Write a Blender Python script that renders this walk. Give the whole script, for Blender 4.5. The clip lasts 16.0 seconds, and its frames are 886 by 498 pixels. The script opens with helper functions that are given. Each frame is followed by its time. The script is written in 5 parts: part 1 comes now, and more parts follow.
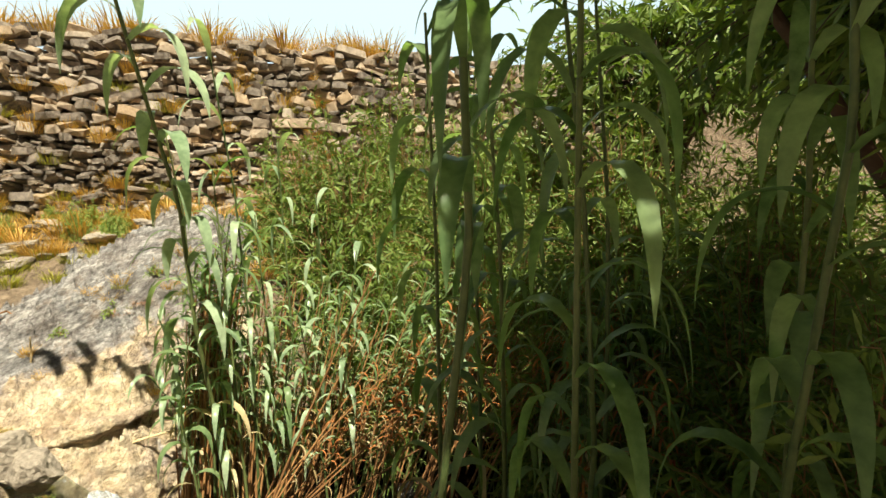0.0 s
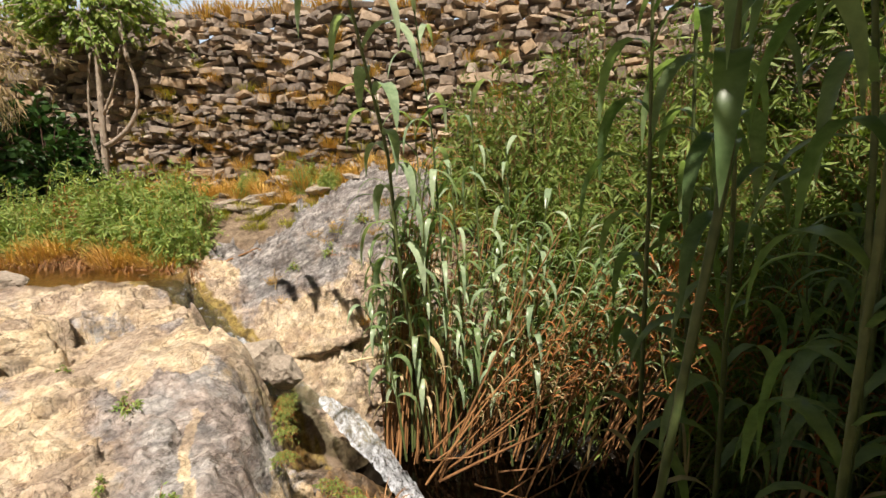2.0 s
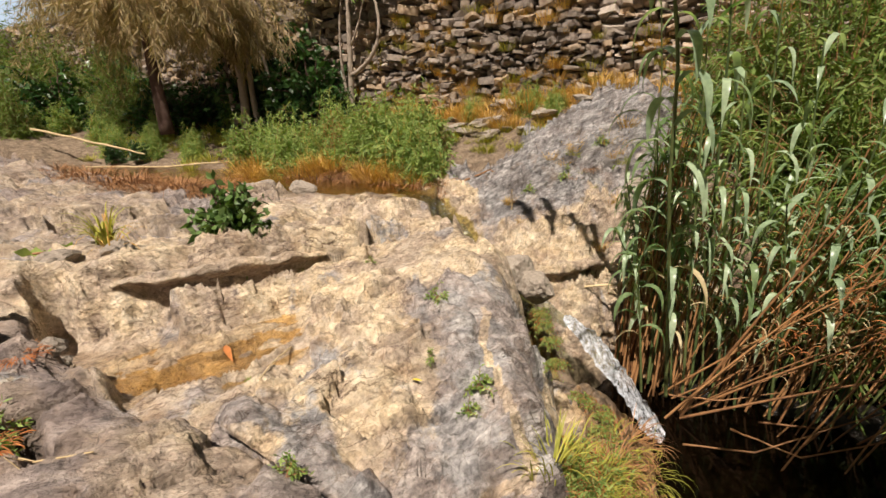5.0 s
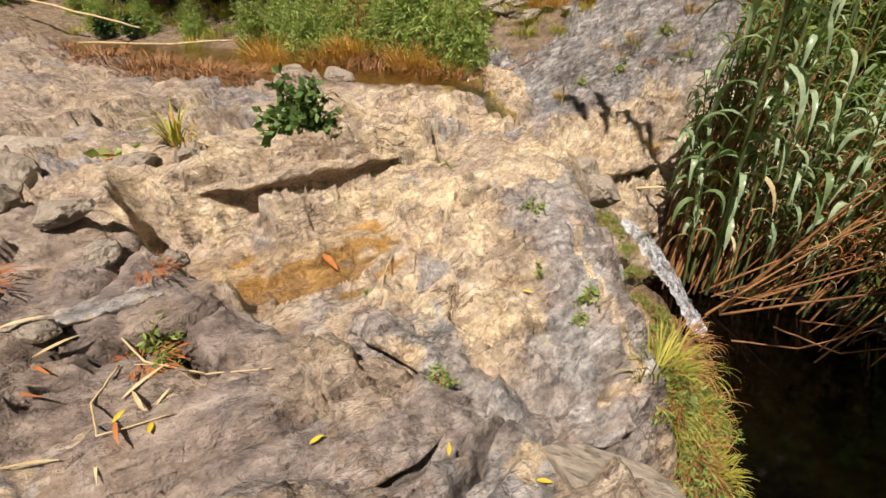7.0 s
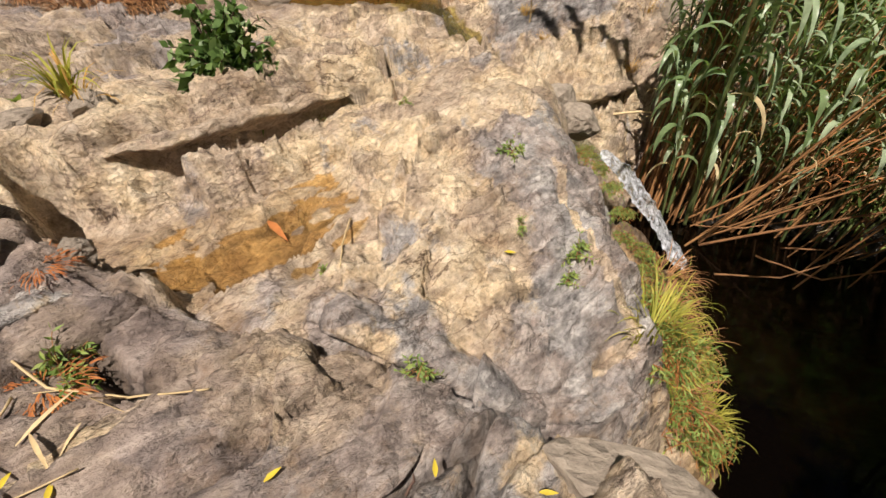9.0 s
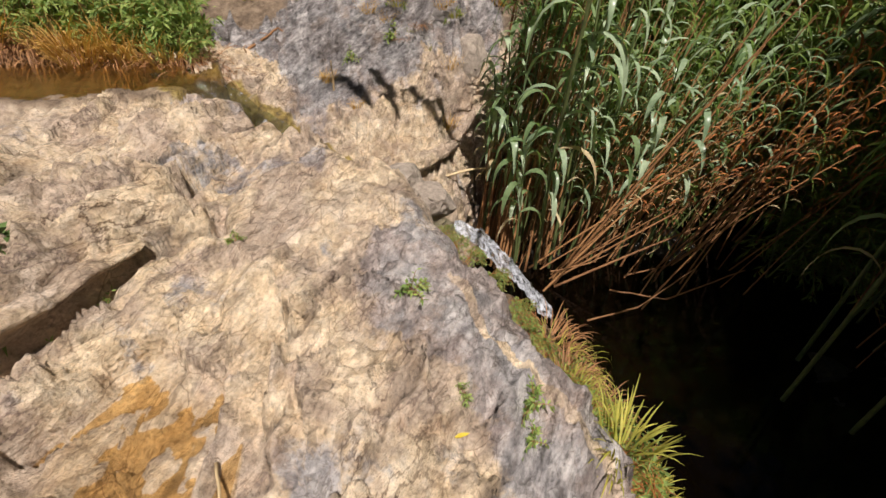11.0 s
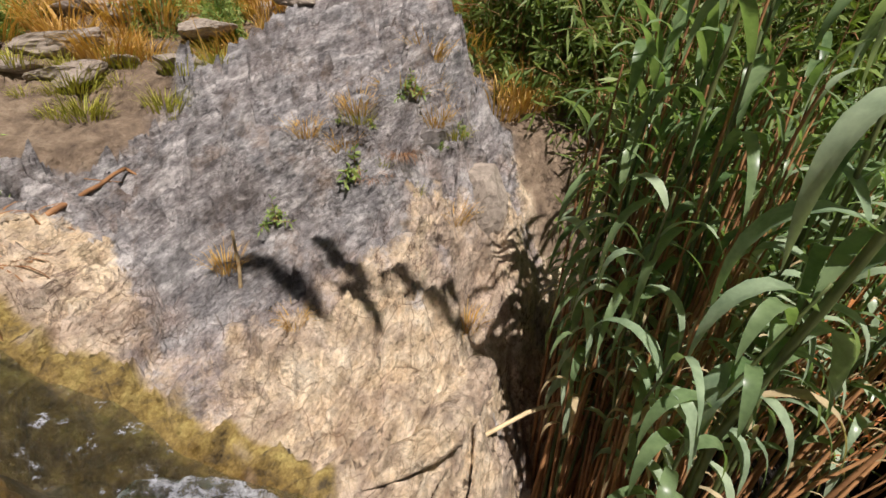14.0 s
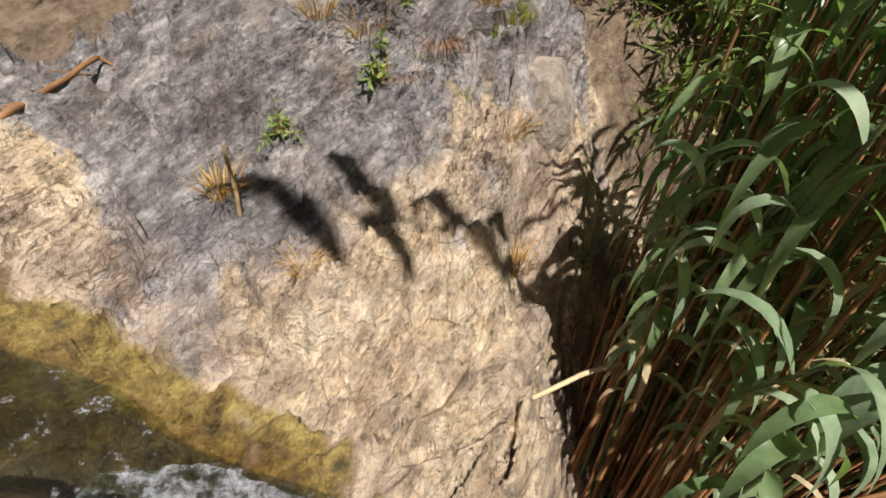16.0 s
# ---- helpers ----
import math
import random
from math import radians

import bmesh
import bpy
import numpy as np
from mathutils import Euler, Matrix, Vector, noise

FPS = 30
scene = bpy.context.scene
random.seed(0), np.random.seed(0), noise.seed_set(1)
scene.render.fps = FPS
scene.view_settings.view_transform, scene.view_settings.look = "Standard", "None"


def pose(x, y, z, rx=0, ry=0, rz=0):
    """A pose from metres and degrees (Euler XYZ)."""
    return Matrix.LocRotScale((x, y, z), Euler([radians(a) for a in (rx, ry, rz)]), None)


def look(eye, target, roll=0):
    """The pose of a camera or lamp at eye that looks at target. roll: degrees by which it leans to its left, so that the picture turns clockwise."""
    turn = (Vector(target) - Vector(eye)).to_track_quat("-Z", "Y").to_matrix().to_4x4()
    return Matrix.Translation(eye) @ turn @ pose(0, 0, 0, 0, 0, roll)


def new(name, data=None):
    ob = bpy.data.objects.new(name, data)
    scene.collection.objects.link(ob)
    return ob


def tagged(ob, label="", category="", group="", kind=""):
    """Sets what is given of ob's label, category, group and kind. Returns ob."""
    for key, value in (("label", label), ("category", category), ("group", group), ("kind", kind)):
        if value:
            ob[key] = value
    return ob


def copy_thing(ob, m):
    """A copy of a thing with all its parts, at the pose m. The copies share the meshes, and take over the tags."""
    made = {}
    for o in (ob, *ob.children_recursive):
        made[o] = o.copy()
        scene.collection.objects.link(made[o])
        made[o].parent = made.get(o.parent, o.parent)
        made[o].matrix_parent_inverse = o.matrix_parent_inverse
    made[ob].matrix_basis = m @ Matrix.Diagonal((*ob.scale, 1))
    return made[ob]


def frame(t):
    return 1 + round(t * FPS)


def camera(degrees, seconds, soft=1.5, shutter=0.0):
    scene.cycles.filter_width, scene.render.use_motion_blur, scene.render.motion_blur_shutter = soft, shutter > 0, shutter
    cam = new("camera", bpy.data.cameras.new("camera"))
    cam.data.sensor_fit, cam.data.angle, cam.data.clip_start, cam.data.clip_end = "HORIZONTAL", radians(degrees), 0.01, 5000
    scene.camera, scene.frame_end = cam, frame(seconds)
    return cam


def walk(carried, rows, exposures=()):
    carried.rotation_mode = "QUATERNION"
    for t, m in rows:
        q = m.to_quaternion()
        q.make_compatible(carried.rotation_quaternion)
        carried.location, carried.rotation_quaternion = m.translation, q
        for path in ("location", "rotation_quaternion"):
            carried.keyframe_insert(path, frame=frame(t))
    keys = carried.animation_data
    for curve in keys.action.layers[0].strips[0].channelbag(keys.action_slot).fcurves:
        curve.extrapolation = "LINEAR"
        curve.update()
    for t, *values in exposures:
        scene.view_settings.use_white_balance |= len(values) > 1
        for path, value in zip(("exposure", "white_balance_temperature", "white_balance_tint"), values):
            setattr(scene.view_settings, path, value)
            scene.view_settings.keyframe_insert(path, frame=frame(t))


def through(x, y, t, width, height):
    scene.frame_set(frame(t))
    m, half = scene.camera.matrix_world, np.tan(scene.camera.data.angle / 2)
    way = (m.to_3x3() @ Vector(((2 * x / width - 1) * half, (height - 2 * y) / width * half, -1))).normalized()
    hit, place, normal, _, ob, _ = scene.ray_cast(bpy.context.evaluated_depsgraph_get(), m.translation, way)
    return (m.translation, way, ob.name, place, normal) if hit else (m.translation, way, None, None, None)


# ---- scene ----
cam = camera(85.8, 16.0)
PATH = [
    (0, (0.231, 0.034, 1.583), (0.731, 1.962, 1.402), -0.1),
    (0.5, (0.192, 0.032, 1.543), (0.495, 1.997, 1.326), -0.7),
    (1, (0.151, 0.04, 1.509), (0.275, 2.019, 1.25), -1.1),
    (1.5, (0.106, 0.058, 1.485), (0.064, 2.035, 1.184), -1.3),
    (2, (0.043, 0.087, 1.461), (-0.157, 2.048, 1.123), -1.3),
    (2.5, (0.0, 0.071, 1.456), (-0.337, 2.006, 1.075), -1.6),
    (3, (-0.062, 0.03, 1.459), (-0.536, 1.929, 1.047), -1.8),
    (3.5, (-0.17, -0.041, 1.477), (-0.79, 1.812, 1.052), -2.1),
    (4, (-0.269, -0.017, 1.488), (-1.061, 1.765, 1.047), -2.4),
    (4.5, (-0.427, -0.014, 1.463), (-1.31, 1.711, 0.969), -2.5),
    (5, (-0.699, -0.113, 1.347), (-1.584, 1.582, 0.762), -2.5),
    (5.2, (-0.888, -0.178, 1.326), (-1.758, 1.512, 0.703), -2.4),
    (7.3, (-1.428, -0.351, 1.522), (-2.188, 1.138, 0.425), -1.6),
    (7.5, (-1.433, -0.311, 1.503), (-2.195, 1.143, 0.361), -2.0),
    (8, (-1.457, -0.247, 1.479), (-2.188, 1.156, 0.256), -1.9),
    (8.2, (-1.452, -0.197, 1.472), (-2.171, 1.188, 0.22), -2.2),
    (10.3, (-2.096, 0.577, 1.375), (-2.186, 2.122, 0.108), -0.2),
    (10.5, (-2.129, 0.664, 1.48), (-2.132, 2.229, 0.236), 0.5),
    (11, (-2.253, 0.918, 1.532), (-2.051, 2.514, 0.345), 1.3),
    (11.5, (-2.547, 1.486, 1.449), (-2.276, 3.148, 0.37), 1.5),
    (12, (-2.615, 2.322, 1.171), (-2.255, 4.034, 0.202), 1.6),
    (12.5, (-2.652, 2.853, 1.207), (-2.185, 4.582, 0.316), 1.3),
    (13, (-2.586, 3.127, 1.111), (-2.042, 4.867, 0.29), 1.5),
    (13.5, (-2.493, 3.403, 1.091), (-1.927, 5.147, 0.294), 1.6),
    (14, (-2.482, 3.647, 1.045), (-1.916, 5.393, 0.249), 1.4),
    (14.5, (-2.46, 3.876, 1.02), (-1.91, 5.611, 0.19), 1.3),
    (15, (-2.392, 4.031, 0.971), (-1.895, 5.742, 0.064), 1.2),
    (15.5, (-2.367, 4.149, 0.955), (-1.933, 5.804, -0.081), 1.2),
    (16, (-2.369, 4.173, 0.927), (-1.994, 5.755, -0.238), 1.2),
]
walk(cam, [(t, look(eye, target, roll)) for t, eye, target, roll in PATH], [(0, 1.05, 6850, -4), (1.5, 0.82, 6650, 6), (3, 0.58, 6500, 10), (5, 0.5, 6500, 10), (8, 0.42, 6500, 10), (10.5, 0.28, 6200, 12), (12.5, 0.24, 6000, 14), (14.5, 0.36, 6000, 12), (16, 0.36, 6000, 10)])

# ---- light ----
SUN = Vector((0.06, -0.55, 1.0)).normalized()
world = bpy.data.worlds.new("sky")
scene.world = world
world.use_nodes = True
wn = world.node_tree
sky = wn.nodes.new("ShaderNodeTexSky")
sky.sky_type, sky.sun_disc = "NISHITA", False
sky.sun_elevation = math.asin(SUN.z)
sky.sun_rotation = math.atan2(SUN.x, SUN.y)
sky.dust_density, sky.ozone_density = 5.0, 0.4
wn.nodes["Background"].inputs[1].default_value = 0.012
wn.links.new(sky.outputs[0], wn.nodes["Background"].inputs[0])
lamp = bpy.data.lights.new("sun", "SUN")
lamp.energy, lamp.angle, lamp.color = 5.0, radians(0.6), (1.0, 0.89, 0.78)
sun = new("sun", lamp)
sun.matrix_world = look(SUN * 30, (0, 0, 0))


def haze():
    """The pale hazy sky low over the terrace, far off."""
    m = bpy.data.materials.new("pale sky haze")
    m.use_nodes = True
    t = m.node_tree
    glow = t.nodes.new("ShaderNodeEmission")
    glow.inputs[0].default_value, glow.inputs[1].default_value = (0.72, 0.85, 1.0, 1), 0.6
    t.links.new(glow.outputs[0], t.nodes["Material Output"].inputs[0])
    me = bpy.data.meshes.new("backdrop_sky")
    ring = [(500 * math.sin(radians(a)), 500 * math.cos(radians(a))) for a in range(-70, 41, 5)]
    me.from_pydata([(x, y, z) for x, y in ring for z in (-5, 330)], [], [(2 * k, 2 * k + 2, 2 * k + 3, 2 * k + 1) for k in range(len(ring) - 1)])
    me.materials.append(m)
    tagged(new("backdrop_sky", me), "pale hazy sky above the terrace", "sky", kind="structure")


haze()


# ---- number noise ----
def hash2(i, j, seed):
    n = (i.astype(np.int64) * 374761393 + j.astype(np.int64) * 668265263 + seed * 974711) & 0x7FFFFFFF
    n = ((n ^ (n >> 13)) * 1274126177) & 0x7FFFFFFF
    n = n ^ (n >> 16)
    return (n & 0xFFFF) / 65535.0


def vnoise(x, y, seed=0):
    i, j = np.floor(x), np.floor(y)
    u, v = x - i, y - j
    u, v = u * u * (3 - 2 * u), v * v * (3 - 2 * v)
    a, b = hash2(i, j, seed), hash2(i + 1, j, seed)
    c, d = hash2(i, j + 1, seed), hash2(i + 1, j + 1, seed)
    return ((a + (b - a) * u) * (1 - v) + (c + (d - c) * u) * v) * 2 - 1


def fbm(x, y, octaves=4, seed=0, gain=0.5):
    total, amp = 0, 1.0
    for k in range(octaves):
        total = total + amp * vnoise(x * 2.03 ** k, y * 2.03 ** k, seed + k * 17)
        amp *= gain
    return total


def worley(x, y, seed=0):
    """Distance to the border between the two nearest cells, and a random value of the nearest cell."""
    i, j = np.floor(x), np.floor(y)
    f1, f2, val = np.full(x.shape, 9.0), np.full(x.shape, 9.0), np.zeros(x.shape)
    for di in (-1, 0, 1):
        for dj in (-1, 0, 1):
            a, b = i + di, j + dj
            d = np.hypot(a + hash2(a, b, seed) - x, b + hash2(a, b, seed + 7) - y)
            near = d < f1
            f2 = np.where(near, f1, np.minimum(f2, d))
            val = np.where(near, hash2(a, b, seed + 13), val)
            f1 = np.where(near, d, f1)
    return f2 - f1, val


def facets(x, y, seed=0):
    """Broken plates: each cell a tilted plane with a level of its own."""
    i, j = np.floor(x), np.floor(y)
    f1, out = np.full(x.shape, 9.0), np.zeros(x.shape)
    for di in (-1, 0, 1):
        for dj in (-1, 0, 1):
            a, b = i + di, j + dj
            dx, dy = x - a - hash2(a, b, seed), y - b - hash2(a, b, seed + 7)
            d = np.abs(dx) * 0.45 + np.hypot(dx, dy)
            plane = (hash2(a, b, seed + 19) - 0.5) * dx * 1.3 + (hash2(a, b, seed + 23) - 0.5) * dy * 1.3 + 0.8 * (hash2(a, b, seed + 29) - 0.5)
            out = np.where(d < f1, plane, out)
            f1 = np.minimum(d, f1)
    return out


def saw(v):
    """Beds that rise slowly and break off sharply."""
    f = v - np.floor(v)
    return np.where(f < 0.86, f / 0.86, (1 - f) / 0.14) - 0.5


def inside(x, y, poly):
    """Signed distance to a polygon, positive inside."""
    best, odd = np.full(x.shape, 1e9), np.zeros(x.shape, bool)
    for (ax, ay), (bx, by) in zip(poly, poly[1:] + poly[:1]):
        ex, ey = bx - ax, by - ay
        t = np.clip(((x - ax) * ex + (y - ay) * ey) / (ex * ex + ey * ey), 0, 1)
        best = np.minimum(best, np.hypot(x - ax - t * ex, y - ay - t * ey))
        if ey != 0:
            odd ^= ((ay > y) != (by > y)) & (x < ex * (y - ay) / ey + ax)
    return np.where(odd, best, -best)


def smax(a, b, k):
    h = np.clip(0.5 + 0.5 * (a - b) / k, 0, 1)
    return b + (a - b) * h + k * h * (1 - h)


def ramp(v, lo, hi):
    t = np.clip((v - lo) / (hi - lo), 0, 1)
    return t * t * (3 - 2 * t)


# ---- the lie of the land ----
POOL_Z, BASIN_Z = 0.21, -0.2
BASIN = [(-4.4, 1.26), (-4.07, 1.62), (-3.64, 1.95), (-3.3, 2.3), (-3.12, 2.25), (-3.06, 1.86), (-3.1, 1.62), (-3.36, 1.36), (-3.4, 1.18), (-3.72, 1.12), (-4.11, 1.12)]
NEAR_SLAB = [(-17, -6), (6, -6), (6, 0.1), (4, 0.2), (0.8, 0.3), (-0.5, 0.35), (-0.98, 0.62), (-1.12, 0.95), (-1.55, 1.18), (-2.1, 1.2), (-2.7, 1.02), (-3.2, 1.08), (-4.2, 0.95), (-17, 0.9)]
MAIN_SLAB = [(-5.2, 0.95), (-3.4, 1.0), (-2.6, 1.12), (-2.1, 1.36), (-1.6, 1.4), (-1.33, 1.55), (-1.24, 2.0), (-1.38, 2.5), (-1.6, 2.95), (-1.9, 3.5), (-2.08, 4.0), (-2.5, 4.45), (-2.9, 4.62), (-3.4, 4.92), (-4.1, 5.1), (-5.0, 4.9), (-6.8, 4.3), (-9, 3.7), (-17, 3.5), (-17, 0.8)]
FAR_BANK = [(-5.2, 6.4), (-4.3, 5.85), (-3.6, 5.5), (-3.05, 5.25), (-2.65, 5.0), (-2.25, 4.85), (-1.9, 5.2), (-1.68, 5.8), (-1.62, 6.35), (-1.75, 6.9), (-4.0, 7.2), (-5.2, 6.9)]
OUTCROP = [(-4.0, 6.9), (-3.5, 6.5), (-2.8, 6.22), (-2.0, 6.35), (-1.62, 6.6), (-1.2, 7.3), (-0.95, 8.6), (-2.2, 9.0), (-3.2, 8.2), (-3.7, 7.6)]
POOL = [(-3.98, 5.36), (-4.25, 5.72), (-4.7, 6.0), (-6.0, 6.1), (-7.6, 6.7), (-10, 6.7), (-14, 6.4), (-14, 3.6), (-9, 3.6), (-7, 4.25), (-5.2, 4.95), (-4.1, 5.15)]
PIT = [(-1.2, 0.5), (0.0, 0.45), (4, 0.4), (7, 3), (6, 6.5), (2.0, 6.9), (-0.5, 6.6), (-1.35, 6.3), (-1.7, 5.2), (-2.2, 4.6), (-2.0, 3.9), (-1.6, 2.9), (-1.3, 2.2), (-1.2, 1.5)]
LEDGE = [(-1.9, 2.2), (-0.85, 1.9), (-0.65, 2.6), (-0.85, 3.6), (-1.2, 4.2), (-2.0, 3.9)]
PALE_EDGE = [(-1.9, 2.9, 0), (-1.84, 2.7, 0), (-1.62, 2.34, 0), (-1.42, 2.15, 0), (-1.32, 1.95, 0), (-1.42, 1.72, 0)]
STREAM = [(-4.3, 5.5, 0.22), (-3.75, 5.28, 0.12), (-3.35, 5.12, -0.12), (-2.9, 4.92, -0.42), (-2.5, 4.68, -0.55), (-2.1, 4.5, -0.72), (-1.65, 4.45, -0.9)]


def along(x, y, line):
    """Distance to a line of (x, y, z) points, and the z of the nearest place on it."""
    best, z = np.full(x.shape, 1e9), np.zeros(x.shape)
    for (ax, ay, az), (bx, by, bz) in zip(line, line[1:]):
        ex, ey = bx - ax, by - ay
        t = np.clip(((x - ax) * ex + (y - ay) * ey) / (ex * ex + ey * ey), 0, 1)
        d = np.hypot(x - ax - t * ex, y - ay - t * ey)
        z = np.where(d < best, az + t * (bz - az), z)
        best = np.minimum(best, d)
    return best, z


def plate(x, y, poly, top, rounding, steep):
    """A rock whose top is given, that rounds off at its border and falls steeply outside it."""
    d = inside(x, y, poly)
    edge = np.clip(1 - d / rounding, 0, 1) ** 2 * rounding * 0.5
    return top - np.where(d > 0, edge, rounding * 0.5 + steep * -d), d


def land(x, y, detail=True):
    """Height of the ground, and how grey, wet, earthy and mossy it is."""
    wx = x + 0.07 * fbm(x * 1.9, y * 1.9, 3, 3) + 0.025 * fbm(x * 8, y * 8, 2, 5)
    wy = y + 0.07 * fbm(x * 1.9, y * 1.9, 3, 9) + 0.025 * fbm(x * 8, y * 8, 2, 11)
    # earth: banks round the pool, the rise to the terrace wall, the hollow under the reeds
    pool = inside(wx, wy, POOL)
    bank = POOL_Z + np.clip(-pool, 0, 2.6) * 0.3 - np.clip(pool, 0, 1) * 0.4
    rise = -0.7 + 1.0 * ramp(wy, 6.4, 7.3) + 0.42 * np.clip(wy - 7.0, 0, 2.5)
    mix = ramp(wx, -5.0, -4.1)
    north = bank * (1 - mix) + rise * mix
    south = np.where(pool > -0.25, bank, -0.8)
    earth = np.where(wy > 5.6, north, np.where(pool > -0.6, np.minimum(bank, south + 0.3), south))
    earth = earth + 0.04 * fbm(x * 1.3, y * 1.3, 4, 21)
    pit = inside(wx, wy, PIT)
    deep = -2.1 + 0.2 * fbm(x * 0.9, y * 0.9, 4, 25)
    earth = earth + (deep - earth) * ramp(pit, -0.25, 0.45)
    # terrace behind the dry stone wall
    earth = earth + (4.55 + 0.15 * fbm(x * 0.6, y * 0.6, 3, 27) - earth) * np.clip((wy - 0.0 * wx - 10.05) / 0.75, 0, 1)
    # standing rock
    near = -0.22 - 0.2 * (wx + 2.1) - 0.1 * (wy - 0.8)
    near = smax(near, np.full(x.shape, -0.12) - 0.25 * ramp(wy, 0.2, 1.2), 0.3)
    near = np.minimum(near, 0.4)
    step = np.floor((wx * 0.8 + wy * 0.55 + 0.25 * fbm(x, y, 2, 31)) / 0.55)
    near = near + 0.05 * (hash2(step, step * 0, 33) - 0.5)
    main = -0.06 - 0.10 * (wx + 2.5) + 0.065 * (wy - 2.33) - 0.16 * ramp(wx, -2.3, -1.5)
    main = main - 0.25 * ramp(-wy, -2.3, -1.5) * ramp(wx, -2.9, -1.6)
    # long raised rib with an undercut side above the basin
    side = (wx + 3.92) * 0.9 - (wy - 2.07) * 0.43 + 0.07 * fbm(x * 2, y * 2, 3, 41)
    rib = np.exp(-((side + 0.16) / 0.2) ** 2) * 0.18 * ramp(wy, 0.9, 1.6) * (1 - ramp(wy, 3.2, 3.9))
    main = main + np.where(side < 0, rib, rib * 0.15) - 0.15 * np.exp(-((side - 0.05) / 0.045) ** 2) * ramp(wy, 1.0, 1.7) * (1 - ramp(wy, 3.2, 3.8))
    main = main + 0.1 * ramp(-wx, 4.0, 4.8) - 0.1 * (wy - 2.5) * ramp(-wx, 3.6, 4.6)
    main = main + 0.055 * fbm(x * 2.1, y * 2.1, 3, 43)
    main = main + 0.05 * np.exp(-(((wx + 3.5) / 0.8) ** 2 + ((wy - 4.3) / 0.4) ** 2))
    dip = np.exp(-(((wx + 3.55) / 0.42) ** 2 + ((wy - 3.95) / 0.22) ** 2))
    main = main - 0.09 * dip
    slope = 0.3 + 0.36 * ramp(wx, -3.8, -2.4)
    far = np.minimum(0.04 + slope * (wy - 6.05), 0.1 + 0.12 * (wy - 6.05)) + 0.05 * ramp(-wx, 2.8, 4)
    out = 0.3 + 0.32 * (wy - 6.7) + 0.38 * (wx + 3.3) + 0.1 * fbm(x * 1.6, y * 1.6, 3, 45)
    out = np.minimum(out, 1.38 + 0.07 * fbm(x * 3, y * 3, 3, 49))
    lip = (wy - 7.45) * 0.8 - (wx + 2.4) * 0.35 + 0.2 * fbm(x * 1.5, y * 1.5, 3, 47)
    out = out + 0.13 * (ramp(lip, -0.05, 0.03) - 0.5)
    z1, d1 = plate(wx, wy, NEAR_SLAB, near, 0.14, 3.2)
    z2, d2 = plate(wx, wy, MAIN_SLAB, main, 0.24, 3.0)
    z3, d3 = plate(wx, wy, FAR_BANK, far, 0.16, 2.6)
    z4, d4 = plate(wx, wy, OUTCROP, out, 0.4, 1.8)
    z5, d5 = plate(wx, wy, LEDGE, -1.3 - 0.35 * (wx + 1.2), 0.3, 1.2)
    rock = smax(smax(smax(z1, z2, 0.05), smax(z3, z4, 0.06), 0.04), z5, 0.05)
    # stream bed cut into the rock
    ds, zs = along(wx, wy, STREAM)
    cut = zs - 0.1 + 1.9 * np.clip(ds - 0.1, 0, 9) ** 1.15
    bedded = (ds < 0.6) & (x < -1.5)
    rock = np.where(bedded, np.minimum(rock, cut), rock)
    near_stream = np.where(ds < 0.7, np.minimum(earth, cut), earth)
    stone = rock > near_stream - 0.02
    z = smax(rock, near_stream, 0.06)
    basin = inside(wx + 0.1 * fbm(x * 2.7, y * 2.7, 2, 93), wy + 0.1 * fbm(x * 2.7, y * 2.7, 2, 94), BASIN)
    z = np.where((basin > -0.9) & (d1 < 0.03), np.minimum(z, BASIN_Z - 0.05 * ramp(basin, 0.0, 0.3) + np.clip(-basin, 0, 1) * 0.5 + 3.0 * np.clip(-basin - 0.07 - 0.05 * fbm(x * 3, y * 3, 2, 97), 0, 1) + 0.012), z)
    stone_w = ramp(rock - near_stream, -0.05, 0.05)
    crack_dark = np.zeros(x.shape)
    if detail:
        # slaty layers, broken plates, joints and pits
        here = ramp(d1, -0.1, 0.05) * (d2 < 0)
        high = (np.maximum(d3, d4) > -0.1) & (wy > 4.7)
        ca = np.where(here > 0.5, 0.27, np.where(high, 0.93, 0.5))
        sa = np.sqrt(1 - ca * ca)
        u, v = x * ca + y * sa, -x * sa + y * ca
        bend = np.where(here > 0.5, 0.05, 0.16) * fbm(x * 0.9, y * 0.9, 3, 51)
        vb = v + bend + 0.02 * fbm(x * 6, y * 6, 3, 55)
        ub = u + 0.05 * fbm(x * 5, y * 5, 3, 59)
        busy = np.where(high, 1.0, 0.15 + 0.85 * ramp(fbm(x * 1.3, y * 1.3, 3, 77), -0.2, 0.4))
        slab = facets(ub * 1.0, vb * 2.3, 101)
        plates = facets(ub * 2.9, vb * 6.5, 103)
        chips = facets(ub * 7.5, vb * 15, 105)
        flakes = facets(ub * 17, vb * 30, 107)
        beds = saw(vb * 2.6 + 0.5 * fbm(u * 0.8, v * 0.8, 2, 53)) * ramp(fbm(x * 1.1, y * 1.1, 2, 57), -0.4, 0.3)
        thin = saw(-vb * 13 + 0.4 * fbm(u * 1.5, v * 1.5, 2, 58)) * busy
        gap, cell = worley(ub * 0.6, vb * 2.4, 63)
        joints = np.exp(-(gap / 0.045) ** 2) * ramp(fbm(x * 0.9, y * 0.9, 2, 69), -0.2, 0.35)
        pits = np.clip(fbm(x * 14, y * 14, 3, 73) - 0.6, 0, 1)
